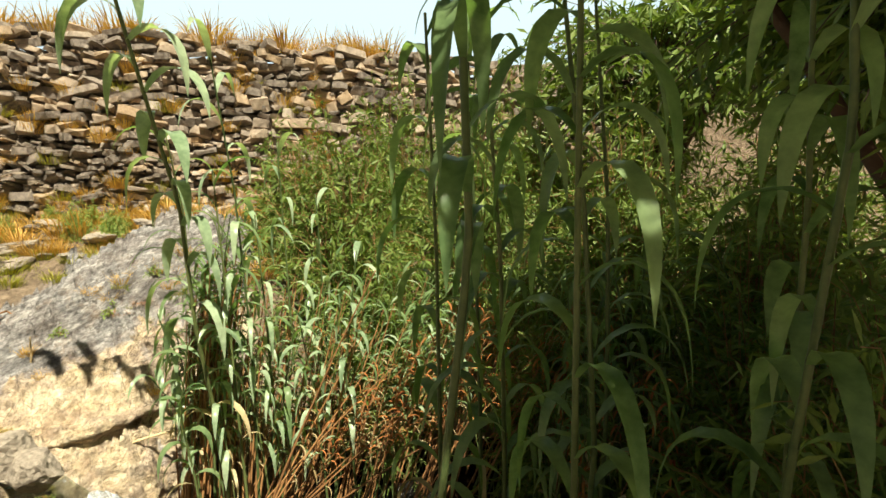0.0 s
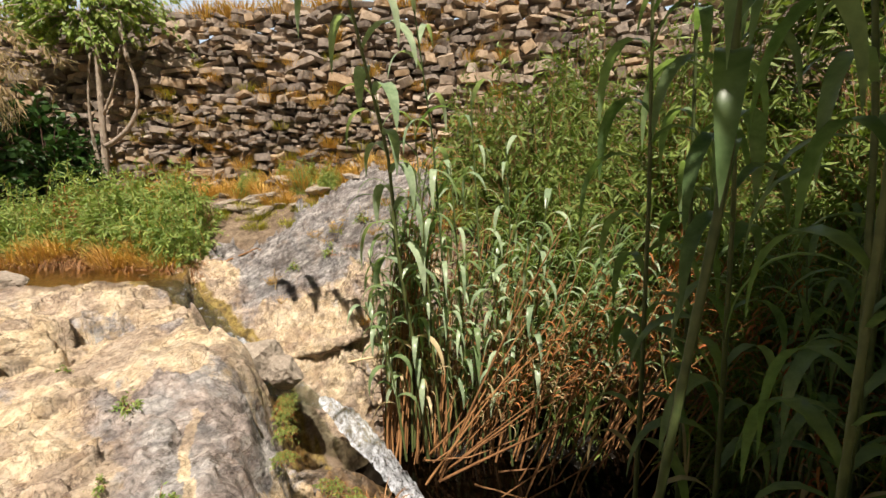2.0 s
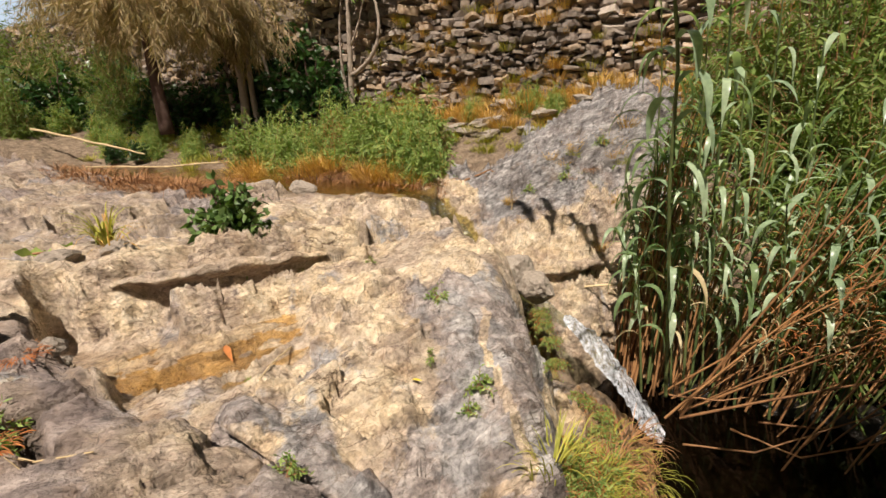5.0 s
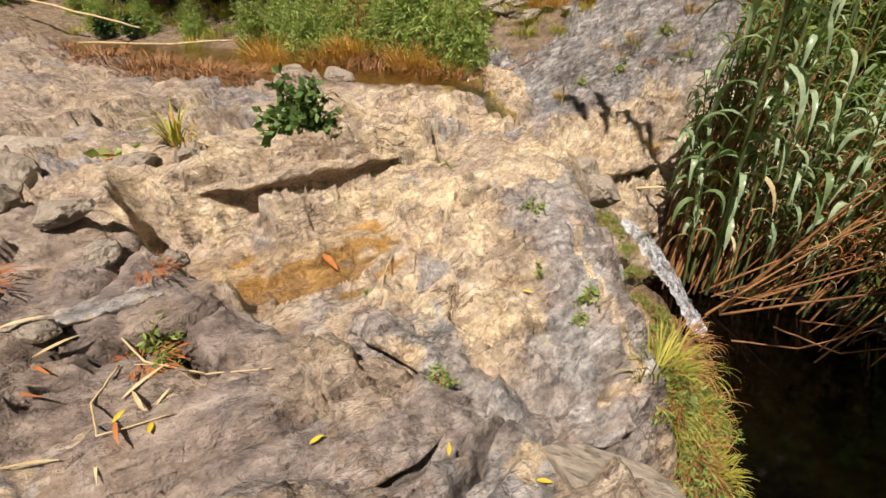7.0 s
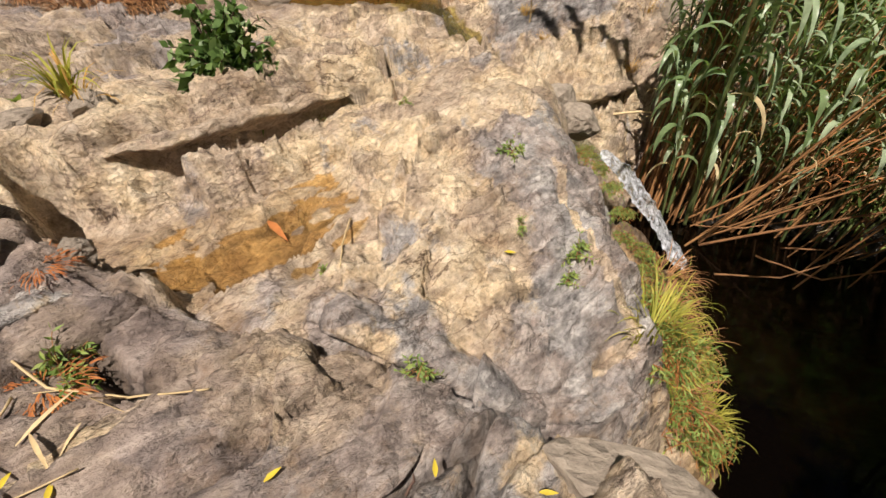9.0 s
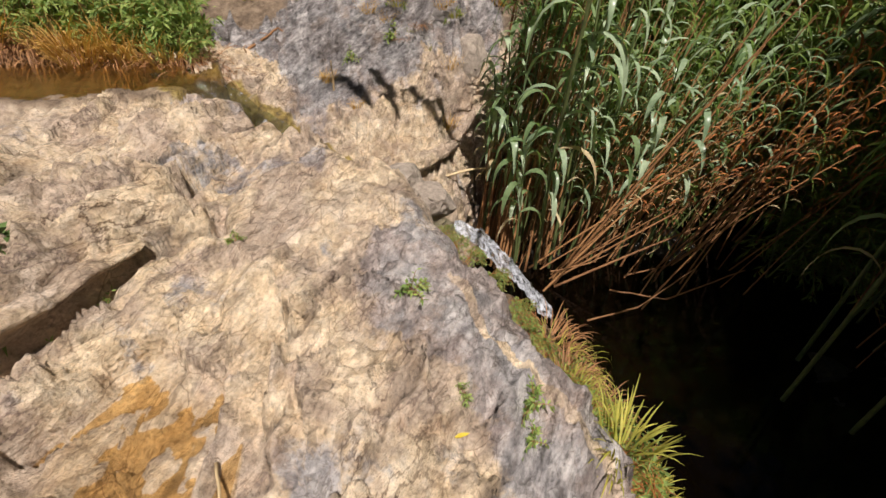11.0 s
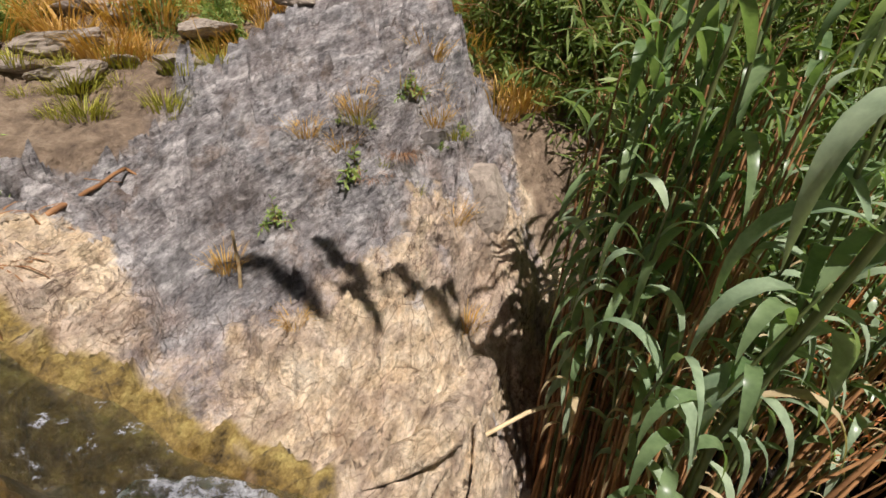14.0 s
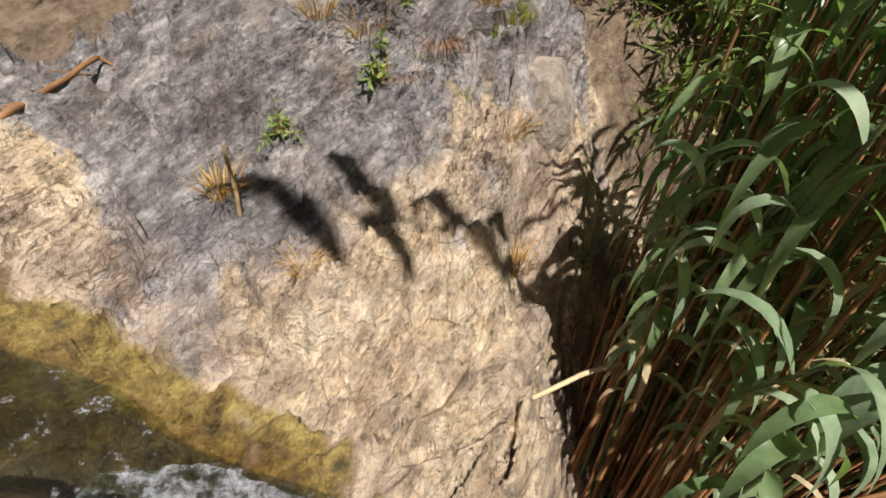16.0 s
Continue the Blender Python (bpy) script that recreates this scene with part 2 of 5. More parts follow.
        rough = 0.2 * slab + 0.075 * beds + 0.012 * thin + (0.25 + 0.75 * busy) * 0.12 * plates + np.where(high, 0.45, 1.0) * busy * (0.045 * chips + 0.012 * flakes) - 0.05 * joints - 0.05 * pits
        rough = rough + 0.008 * fbm(x * 22, y * 22, 3, 75, 0.65)
        gap3, cell3 = worley(ub * 0.5, vb * 1.7, 91)
        crack = np.exp(-(gap3 / 0.035) ** 2) * here
        rough = rough * np.where(here > 0.5, 0.8, np.where(d4 > -0.1, 1.2, 1.0)) + here * 0.13 * (cell3 - 0.5) - 0.13 * crack
        # beds that crop out as sharp steps, with dark seams under them
        q = np.where(high, (z - 0.42 * x + 0.1 * y) / np.where(d4 > -0.1, 0.2, 0.15), vb * np.where(here > 0.5, 3.3, 2.1)) + 0.45 * fbm(x * 1.7, y * 1.7, 3, 111)
        q2 = q * 2.7 + 0.5 * fbm(x * 4, y * 4, 2, 113)
        often = np.where(high, 1.0, np.where(here > 0.5, 0.9, ramp(fbm(x * 1.4, y * 1.4, 2, 115), 0.0, 0.5)))
        often2 = often * ramp(fbm(x * 2.3, y * 2.3, 2, 117), -0.3, 0.3)
        rough = rough + often * np.where(d4 > -0.1, 0.15, 0.085) * saw(q) + often2 * 0.045 * saw(q2)
        f, f2 = q - np.floor(q), q2 - np.floor(q2)
        seam = np.clip(often * np.exp(-((f - 0.99) / 0.025) ** 2) + 0.7 * often2 * np.exp(-((f2 - 0.99) / 0.04) ** 2), 0, 1) * ramp(fbm(x * 5, y * 5, 2, 119), -0.5, 0.2)
        # darker colour along joints, cracks and the seams of the steps
        crack_dark = np.clip(0.8 * joints * stone_w + crack + 0.75 * seam * stone_w, 0, 1)
        calm = 1 - 0.75 * ramp(-np.abs(basin), -0.15, 0)
        z = z + rough * (0.35 + 0.65 * stone_w) * calm * (0.4 + 0.6 * ramp(ds, 0.14, 0.55))
    patch = fbm(x * 1.1, y * 1.1, 4, 81)
    vein, _ = along(wx, wy, PALE_EDGE)
    grey = np.clip(1.6 * ramp(d4 + 0.25 * patch, -0.6, -0.1) + 0.85 * ramp(wx + 0.5 * fbm(x * 2.6, y * 2.6, 4, 85), -2.5, -1.6) * ramp(d2, -0.3, 0.1) * (wy < 4.2) + 0.12 * ramp(d1, -0.1, 0.2) + 0.3 * ramp(-wx, 4.5, 5.4) * ramp(d2, -0.1, 0.2) + 0.55 * ramp(fbm(x * 2.3, y * 2.3, 4, 87), 0.1, 0.7), 0, 1.6)
    grey = grey + (0.8 - grey) * ramp(-vein + 0.12 * patch, -0.62, -0.4) * ramp(d2, -0.2, 0.05)
    grey = grey * (1 - ramp(-vein + 0.015 * patch, -0.055, -0.035))
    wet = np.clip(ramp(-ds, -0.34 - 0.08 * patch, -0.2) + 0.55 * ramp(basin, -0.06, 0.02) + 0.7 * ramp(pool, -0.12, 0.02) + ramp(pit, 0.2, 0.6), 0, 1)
    soil = np.clip(1 - stone_w, 0, 1) * (1 - ramp(ds * -1, -0.5, -0.2))
    moss = ramp(-ds + 0.05 * patch + 0.02 * fbm(x * 9, y * 9, 2, 89), -0.4, -0.36) * ramp(fbm(x * 5, y * 5, 3, 83), -0.9, -0.4) * ramp(ds, 0.1, 0.16)
    slate = ramp(d1, -0.05, 0.1) * (d2 < 0.02) * ramp(-wx + 0.7 * patch, 1.7, 2.9) + 0.6 * ramp(-wx + 0.5 * patch, 4.6, 5.6) * ramp(d2, -0.1, 0.2)
    # shade of the reed hollow, mixed into the ground colour
    hollow_shade = ramp(pit, 0.2, 0.6) * (1 - stone_w)
    return z, grey, wet, soil, moss, crack_dark, hollow_shade, slate


def height(x, y):
    return float(land(np.array([float(x)]), np.array([float(y)]))[0][0])


# ---- materials ----
def material(name, build):
    m = bpy.data.materials.new(name)
    m.use_nodes = True
    t = m.node_tree
    build(t, t.nodes["Principled BSDF"])
    return m


def node(t, kind, **inputs):
    n = t.nodes.new("ShaderNode" + kind)
    for key, value in inputs.items():
        slot = key.replace("_", " ")
        if hasattr(value, "is_output"):
            t.links.new(value, n.inputs[slot])
        else:
            n.inputs[slot].default_value = value
    return n


def noise_at(t, scale, detail=6.0, rough=0.6, stretch=(1, 1, 1), turn=(0, 0, 0)):
    co = t.nodes.new("ShaderNodeTexCoord")
    mp = t.nodes.new("ShaderNodeMapping")
    mp.vector_type = "TEXTURE"
    mp.inputs["Scale"].default_value = [1 / v for v in stretch]
    mp.inputs["Rotation"].default_value = turn
    t.links.new(co.outputs["Object"], mp.inputs["Vector"])
    n = node(t, "TexNoise", Scale=scale, Detail=detail, Roughness=rough)
    t.links.new(mp.outputs[0], n.inputs["Vector"])
    return n.outputs["Fac"]


def curve(t, fac, stops):
    r = t.nodes.new("ShaderNodeValToRGB")
    e = r.color_ramp.elements
    while len(e) < len(stops):
        e.new(0.5)
    for k, (pos, col) in zip(e, stops):
        k.position, k.color = pos, (*col, 1)
    t.links.new(fac, r.inputs[0])
    return r.outputs[0]


def blend(t, fac, a, b, mode="MIX"):
    m = t.nodes.new("ShaderNodeMix")
    m.data_type, m.blend_type = "RGBA", mode
    for slot, value in ((0, fac), (6, a), (7, b)):
        if hasattr(value, "is_output"):
            t.links.new(value, m.inputs[slot])
        else:
            m.inputs[slot].default_value = value if slot == 0 else (*value, 1)
    return m.outputs[2]


def math_node(t, op, a, b=0.0):
    m = t.nodes.new("ShaderNodeMath")
    m.operation = op
    for k, value in enumerate((a, b)):
        if hasattr(value, "is_output"):
            t.links.new(value, m.inputs[k])
        else:
            m.inputs[k].default_value = value
    return m.outputs[0]


def attribute(t, name):
    a = t.nodes.new("ShaderNodeAttribute")
    a.attribute_name = name
    return a.outputs["Fac"]


def relief(t, p, height_out, strength, distance):
    b = node(t, "Bump", Strength=strength, Distance=distance)
    t.links.new(height_out, b.inputs["Height"])
    t.links.new(b.outputs[0], p.inputs["Normal"])


def plates_at(t, scale, edges=False):
    """Small broken flakes, long along the bedding, or the cracks between them."""
    co = t.nodes.new("ShaderNodeTexCoord")
    mp = t.nodes.new("ShaderNodeMapping")
    mp.vector_type = "TEXTURE"
    mp.inputs["Scale"].default_value = (1.0, 0.42, 0.6)
    mp.inputs["Rotation"].default_value = (0, 0, radians(60))
    t.links.new(co.outputs["Object"], mp.inputs["Vector"])
    wob = node(t, "TexNoise", Scale=6.0, Detail=4.0)
    t.links.new(mp.outputs[0], wob.inputs["Vector"])
    mixed = t.nodes.new("ShaderNodeVectorMath")
    mixed.operation = "MULTIPLY_ADD"
    t.links.new(wob.outputs["Color"], mixed.inputs[0])
    mixed.inputs[1].default_value = (0.07, 0.07, 0.07)
    t.links.new(mp.outputs[0], mixed.inputs[2])
    cells = node(t, "TexVoronoi", Scale=scale * 0.5)
    t.links.new(mixed.outputs[0], cells.inputs["Vector"])
    if edges:
        cells.feature = "DISTANCE_TO_EDGE"
        return cells.outputs["Distance"]
    one = t.nodes.new("ShaderNodeSeparateColor")
    t.links.new(cells.outputs["Color"], one.inputs[0])
    return one.outputs[0]


def tilts_at(t, scale, stretch=(1.0, 0.5, 0.7)):
    """Height of small broken faces, each tilted its own way."""
    co = t.nodes.new("ShaderNodeTexCoord")
    mp = t.nodes.new("ShaderNodeMapping")
    mp.vector_type = "TEXTURE"
    mp.inputs["Scale"].default_value = stretch
    mp.inputs["Rotation"].default_value = (0.2, 0.3, radians(60))
    t.links.new(co.outputs["Object"], mp.inputs["Vector"])
    cells = node(t, "TexVoronoi", Scale=scale)
    t.links.new(mp.outputs[0], cells.inputs["Vector"])
    away, tilt, dot = [t.nodes.new("ShaderNodeVectorMath") for _ in range(3)]
    away.operation, tilt.operation, dot.operation = "SUBTRACT", "SUBTRACT", "DOT_PRODUCT"
    t.links.new(mp.outputs[0], away.inputs[0])
    t.links.new(cells.outputs["Position"], away.inputs[1])
    t.links.new(cells.outputs["Color"], tilt.inputs[0])
    tilt.inputs[1].default_value = (0.5, 0.5, 0.5)
    t.links.new(away.outputs[0], dot.inputs[0])
    t.links.new(tilt.outputs[0], dot.inputs[1])
    return dot.outputs["Value"]


def ground_look(t, p):
    big = noise_at(t, 1.3, 5)
    fine = noise_at(t, 9, 8, 0.7)
    lines = noise_at(t, 5, 8, 0.68, (1.0, 2.6, 1.8), (0, 0, radians(57)))
    laminae = noise_at(t, 4.5, 9, 0.78, (1.0, 1.0, 3.4), (0.1, radians(-24), 0))
    grain = noise_at(t, 70, 4, 0.7)
    cream = curve(t, fine, [(0.26, (0.36, 0.27, 0.185)), (0.46, (0.66, 0.545, 0.4)), (0.66, (0.84, 0.755, 0.62))])
    ochre = curve(t, lines, [(0.3, (0.36, 0.22, 0.1)), (0.52, (0.66, 0.5, 0.28)), (0.72, (0.8, 0.69, 0.48))])
    cream = blend(t, math_node(t, "MULTIPLY", big, 0.85), cream, ochre)
    grey = curve(t, lines, [(0.27, (0.075, 0.07, 0.072)), (0.48, (0.33, 0.315, 0.31)), (0.68, (0.6, 0.575, 0.55))])
    edge = math_node(t, "ADD", attribute(t, "grey"), math_node(t, "MULTIPLY", math_node(t, "SUBTRACT", fine, 0.5), 1.4))
    sharp = curve(t, edge, [(0.35, (0, 0, 0)), (0.62, (1, 1, 1))])
    rock = blend(t, sharp, cream, grey)
    vein = math_node(t, "ABSOLUTE", math_node(t, "SUBTRACT", noise_at(t, 1.7, 8, 0.6, (1.0, 3.2, 1.8), (0, 0, radians(60))), 0.5))
    cracks = curve(t, vein, [(0.0, (0.12, 0.09, 0.07)), (0.006, (0.45, 0.4, 0.35)), (0.016, (1, 1, 1))])
    some = curve(t, noise_at(t, 1.1, 4, 0.6), [(0.42, (0, 0, 0)), (0.58, (1, 1, 1))])
    rock = blend(t, some, rock, blend(t, 1.0, rock, cracks, "MULTIPLY"))
    mauve = curve(t, noise_at(t, 2.2, 6, 0.65), [(0.44, (0, 0, 0)), (0.56, (1, 1, 1))])
    rock = blend(t, math_node(t, "MULTIPLY", mauve, 0.58), rock, curve(t, lines, [(0.3, (0.13, 0.09, 0.075)), (0.5, (0.34, 0.265, 0.225)), (0.7, (0.52, 0.42, 0.36))]))
    speck = curve(t, noise_at(t, 38, 5, 0.75), [(0.3, (0.3, 0.265, 0.235)), (0.46, (0.95, 0.95, 0.95)), (0.66, (1.4, 1.38, 1.35))])
    rock = blend(t, 0.62, rock, speck, "MULTIPLY")
    for scale, wide, place in ((5, 0.02, 1.9), (11, 0.025, 2.7)):
        net = curve(t, plates_at(t, scale, True), [(0.0, (0.16, 0.12, 0.09)), (wide * 0.4, (0.5, 0.43, 0.37)), (wide, (1, 1, 1))])
        broken = curve(t, noise_at(t, place, 5, 0.65), [(0.45, (0, 0, 0)), (0.6, (1, 1, 1))])
        rock = blend(t, math_node(t, "MULTIPLY", broken, 0.65), rock, net, "MULTIPLY")
    tone = curve(t, plates_at(t, 16), [(0.0, (0.62, 0.6, 0.58)), (0.5, (0.95, 0.94, 0.93)), (1.0, (1.22, 1.2, 1.17))])
    rock = blend(t, 0.62, rock, tone, "MULTIPLY")
    slate = curve(t, math_node(t, "MULTIPLY", math_node(t, "ADD", attribute(t, "grey"), math_node(t, "MULTIPLY", math_node(t, "SUBTRACT", fine, 0.5), 0.9)), 0.6), [(0.64, (0, 0, 0)), (0.8, (1, 1, 1))])
    rock = blend(t, math_node(t, "MULTIPLY", slate, 0.66), rock, curve(t, laminae, [(0.4, (0.04, 0.038, 0.04)), (0.48, (0.21, 0.2, 0.2)), (0.53, (0.31, 0.3, 0.295)), (0.61, (0.66, 0.63, 0.6))]))
    brown = curve(t, lines, [(0.28, (0.06, 0.045, 0.042)), (0.48, (0.225, 0.175, 0.155)), (0.68, (0.46, 0.37, 0.32))])
    rock = blend(t, math_node(t, "MULTIPLY", attribute(t, "slate"), 0.8), rock, brown)
    stain = curve(t, noise_at(t, 3.1, 7, 0.7), [(0.55, (0, 0, 0)), (0.75, (1, 1, 1))])
    rock = blend(t, math_node(t, "MULTIPLY", stain, 0.5), rock, (0.34, 0.2, 0.09))
    soil = curve(t, fine, [(0.3, (0.09, 0.06, 0.04)), (0.55, (0.26, 0.19, 0.125)), (0.75, (0.42, 0.33, 0.23))])
    rock = blend(t, math_node(t, "MULTIPLY", attribute(t, "crack_dark"), 0.8), rock, (0.07, 0.05, 0.035))
    col = blend(t, attribute(t, "soil"), rock, soil)
    moss = curve(t, noise_at(t, 13, 8, 0.75), [(0.34, (0.05, 0.035, 0.008)), (0.5, (0.26, 0.18, 0.035)), (0.66, (0.5, 0.4, 0.12))])
    col = blend(t, math_node(t, "MULTIPLY", attribute(t, "moss"), 0.93), col, moss)
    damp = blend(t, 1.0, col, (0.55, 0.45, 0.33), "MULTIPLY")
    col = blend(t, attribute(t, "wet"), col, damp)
    # paints the hollow's deep shade as near-black ground
    col = blend(t, attribute(t, "hollow_shade"), col, (0.014, 0.011, 0.008))
    t.links.new(col, p.inputs["Base Color"])
    t.links.new(math_node(t, "SUBTRACT", 0.88, math_node(t, "MULTIPLY", attribute(t, "wet"), 0.5)), p.inputs["Roughness"])
    h = math_node(t, "ADD", math_node(t, "MULTIPLY", lines, 0.35), math_node(t, "MULTIPLY", grain, 0.25))
    h = math_node(t, "ADD", h, math_node(t, "MULTIPLY", fine, 0.5))
    h = math_node(t, "ADD", h, math_node(t, "MULTIPLY", math_node(t, "MULTIPLY", laminae, 0.5), slate))
    rugged = curve(t, noise_at(t, 2.6, 5, 0.6), [(0.4, (0.4, 0.4, 0.4)), (0.6, (1, 1, 1))])
    chipped = None
    for scale, amount in ((7, 9.0), (16, 13.0), (36, 11.0), (80, 4.0)):
        one = math_node(t, "MULTIPLY", tilts_at(t, scale), amount)
        chipped = one if chipped is None else math_node(t, "ADD", chipped, one)
    h = math_node(t, "ADD", h, math_node(t, "MULTIPLY", chipped, rugged))
    stria = noise_at(t, 9, 4, 0.5, (1.0, 12.0, 5.0), (0, 0, radians(52)))
    h = math_node(t, "ADD", h, math_node(t, "MULTIPLY", math_node(t, "MULTIPLY", stria, 0.3), curve(t, noise_at(t, 1.9, 4, 0.6), [(0.42, (0, 0, 0)), (0.56, (1, 1, 1))])))
    relief(t, p, h, 1.0, 0.05)


def plant_look(low, high, rough=0.5, through=0.35, vary=0.35):
    """A leaf or stem: colour between two by island and object, streaked along, a little light let through."""
    def build(t, p):
        g = t.nodes.new("ShaderNodeNewGeometry")
        o = t.nodes.new("ShaderNodeObjectInfo")
        r = math_node(t, "FRACT", math_node(t, "ADD", g.outputs["Random Per Island"], o.outputs["Random"]))
        c = curve(t, r, [(0.0, low), (1.0, high)])
        n = noise_at(t, 14, 4, 0.6)
        c = blend(t, vary, c, curve(t, n, [(0.3, tuple(v * 0.5 for v in low)), (0.7, tuple(min(1, v * 1.35) for v in high))]))
        t.links.new(c, p.inputs["Base Color"])
        p.inputs["Roughness"].default_value = rough
        p.inputs["Specular IOR Level"].default_value = 0.35
        if through:
            tr = t.nodes.new("ShaderNodeBsdfTranslucent")
            mx = t.nodes.new("ShaderNodeMixShader")
            mx.inputs[0].default_value = through
            t.links.new(blend(t, 1.0, c, (1.0, 1.1, 0.45), "MULTIPLY"), tr.inputs[0])
            t.links.new(p.outputs[0], mx.inputs[1])
            t.links.new(tr.outputs[0], mx.inputs[2])
            t.links.new(mx.outputs[0], t.nodes["Material Output"].inputs[0])
    return build


def stone_look(stops, spread=0.5):
    def build(t, p):
        o = t.nodes.new("ShaderNodeObjectInfo")
        g = t.nodes.new("ShaderNodeNewGeometry")
        r = math_node(t, "FRACT", math_node(t, "ADD", g.outputs["Random Per Island"], o.outputs["Random"]))
        base = curve(t, r, stops)
        fine = noise_at(t, 13, 7, 0.7)
        c = blend(t, spread, base, curve(t, fine, [(0.3, (0.1, 0.08, 0.07)), (0.6, (0.4, 0.34, 0.28)), (0.8, (0.58, 0.46, 0.3))]))
        t.links.new(c, p.inputs["Base Color"])
        p.inputs["Roughness"].default_value = 0.9
        relief(t, p, math_node(t, "ADD", fine, math_node(t, "MULTIPLY", tilts_at(t, 9, (1, 1, 1)), 16.0)), 0.8, 0.03)
    return build


def water_look(tint, murk, ripple, scale, depth=0.02):
    """Clear water: tinted light passes through, the surface mirrors by its angle, and some silt shows."""
    def build(t, p):
        n = noise_at(t, scale, 4, 0.6)
        bump = node(t, "Bump", Strength=ripple, Distance=depth, Height=n)
        clear = node(t, "BsdfTransparent", Color=(*tint, 1))
        silt = node(t, "BsdfDiffuse", Color=(0.3, 0.17, 0.06, 1))
        body = node(t, "MixShader", Fac=murk)
        gloss = node(t, "BsdfGlossy", Color=(1, 1, 1, 1), Roughness=0.06, Normal=bump.outputs[0])
        edge = node(t, "Fresnel", IOR=1.33, Normal=bump.outputs[0])
        mixed = node(t, "MixShader", Fac=edge.outputs[0])
        t.links.new(clear.outputs[0], body.inputs[1])
        t.links.new(silt.outputs[0], body.inputs[2])
        t.links.new(body.outputs[0], mixed.inputs[1])
        t.links.new(gloss.outputs[0], mixed.inputs[2])
        t.links.new(mixed.outputs[0], t.nodes["Material Output"].inputs[0])
    return build


def foam_look(t, p, low=0.44, high=0.7):
    """Broken white water: froth where the noise is high, clear water between."""
    n = noise_at(t, 15, 8, 0.75)
    froth = node(t, "BsdfDiffuse", Color=(0.76, 0.79, 0.86, 1))
    bump = node(t, "Bump", Strength=1.0, Distance=0.04, Height=n)
    t.links.new(bump.outputs[0], froth.inputs["Normal"])
    clear = node(t, "BsdfTransparent", Color=(0.62, 0.68, 0.6, 1))
    gloss = node(t, "BsdfGlossy", Color=(1, 1, 1, 1), Roughness=0.1, Normal=bump.outputs[0])
    wet = node(t, "MixShader", Fac=0.15)
    t.links.new(clear.outputs[0], wet.inputs[1])
    t.links.new(gloss.outputs[0], wet.inputs[2])
    both = node(t, "MixShader", Fac=curve(t, n, [(low, (0, 0, 0)), (high, (1, 1, 1))]))
    t.links.new(wet.outputs[0], both.inputs[1])
    t.links.new(froth.outputs[0], both.inputs[2])
    t.links.new(both.outputs[0], t.nodes["Material Output"].inputs[0])


GROUND = material("weathered rock and earth", ground_look)
WALLSTONE = material("dry stone", stone_look([(0.0, (0.07, 0.055, 0.048)), (0.35, (0.2, 0.155, 0.12)), (0.65, (0.36, 0.27, 0.19)), (0.85, (0.46, 0.29, 0.13)), (1.0, (0.58, 0.5, 0.42))]))
BOULDER = material("boulder stone", stone_look([(0.0, (0.36, 0.3, 0.23)), (1.0, (0.5, 0.43, 0.34))], 0.6))
GREYROCK = material("grey slate block", stone_look([(0.0, (0.2, 0.19, 0.19)), (1.0, (0.36, 0.34, 0.33))], 0.35))
REED = material("giant reed leaf", plant_look((0.09, 0.18, 0.06), (0.33, 0.44, 0.22), 0.3, 0.5))
REED_DRY = material("dry reed leaf", plant_look((0.42, 0.3, 0.14), (0.62, 0.52, 0.32), 0.6, 0.3))
REED_STEM = material("green cane", plant_look((0.05, 0.09, 0.03), (0.15, 0.17, 0.06), 0.45, 0.0))
CANE_DRY = material("dry cane", plant_look((0.12, 0.05, 0.022), (0.42, 0.22, 0.09), 0.6, 0.0))
RUST_LEAF = material("rust red dead leaf", plant_look((0.3, 0.08, 0.025), (0.55, 0.22, 0.07), 0.7, 0.25))
SHRUB = material("narrow shrub leaf", plant_look((0.06, 0.13, 0.025), (0.28, 0.35, 0.09), 0.5, 0.35))
HERB = material("fresh herb leaf", plant_look((0.11, 0.23, 0.05), (0.42, 0.5, 0.15), 0.5, 0.35))
DRYGRASS = material("dry grass", plant_look((0.48, 0.24, 0.05), (0.74, 0.5, 0.17), 0.7, 0.3))
GREENGRASS = material("fresh grass", plant_look((0.2, 0.24, 0.03), (0.56, 0.5, 0.1), 0.6, 0.3))
TANLEAF = material("drooping tan foliage", plant_look((0.17, 0.17, 0.06), (0.62, 0.45, 0.26), 0.6, 0.35))
DARKLEAF = material("glossy dark leaf", plant_look((0.02, 0.06, 0.015), (0.06, 0.13, 0.03), 0.35, 0.2))
BARK = material("dark reddish bark", stone_look([(0.0, (0.07, 0.03, 0.02)), (1.0, (0.1, 0.05, 0.035))], 0.1))
PALEBARK = material("pale smooth bark", stone_look([(0.0, (0.3, 0.24, 0.18)), (1.0, (0.42, 0.34, 0.27))], 0.3))
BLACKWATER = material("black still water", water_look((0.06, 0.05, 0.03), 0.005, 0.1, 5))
# lighter than REED: sun glare on the leaves is put into the colour
PALEREED = material("pale glaucous reed leaf with sun glare", plant_look((0.2, 0.31, 0.17), (0.52, 0.62, 0.42), 0.28, 0.4))
BUSHLEAF = material("bush leaf", plant_look((0.06, 0.13, 0.03), (0.17, 0.25, 0.08), 0.45, 0.25))
WATER = material("clear shallow water", water_look((0.8, 0.7, 0.45), 0.06, 0.45, 11))
BASINWATER = material("still amber water", water_look((0.97, 0.86, 0.64), 0.1, 0.04, 4))
FOAM = material("broken white water", foam_look)
STREAMWATER = material("rippling stream water flecked with foam", lambda t, p: foam_look(t, p, 0.58, 0.7))
FALL = material("white falling water", lambda t, p: foam_look(t, p, 0.38, 0.6))


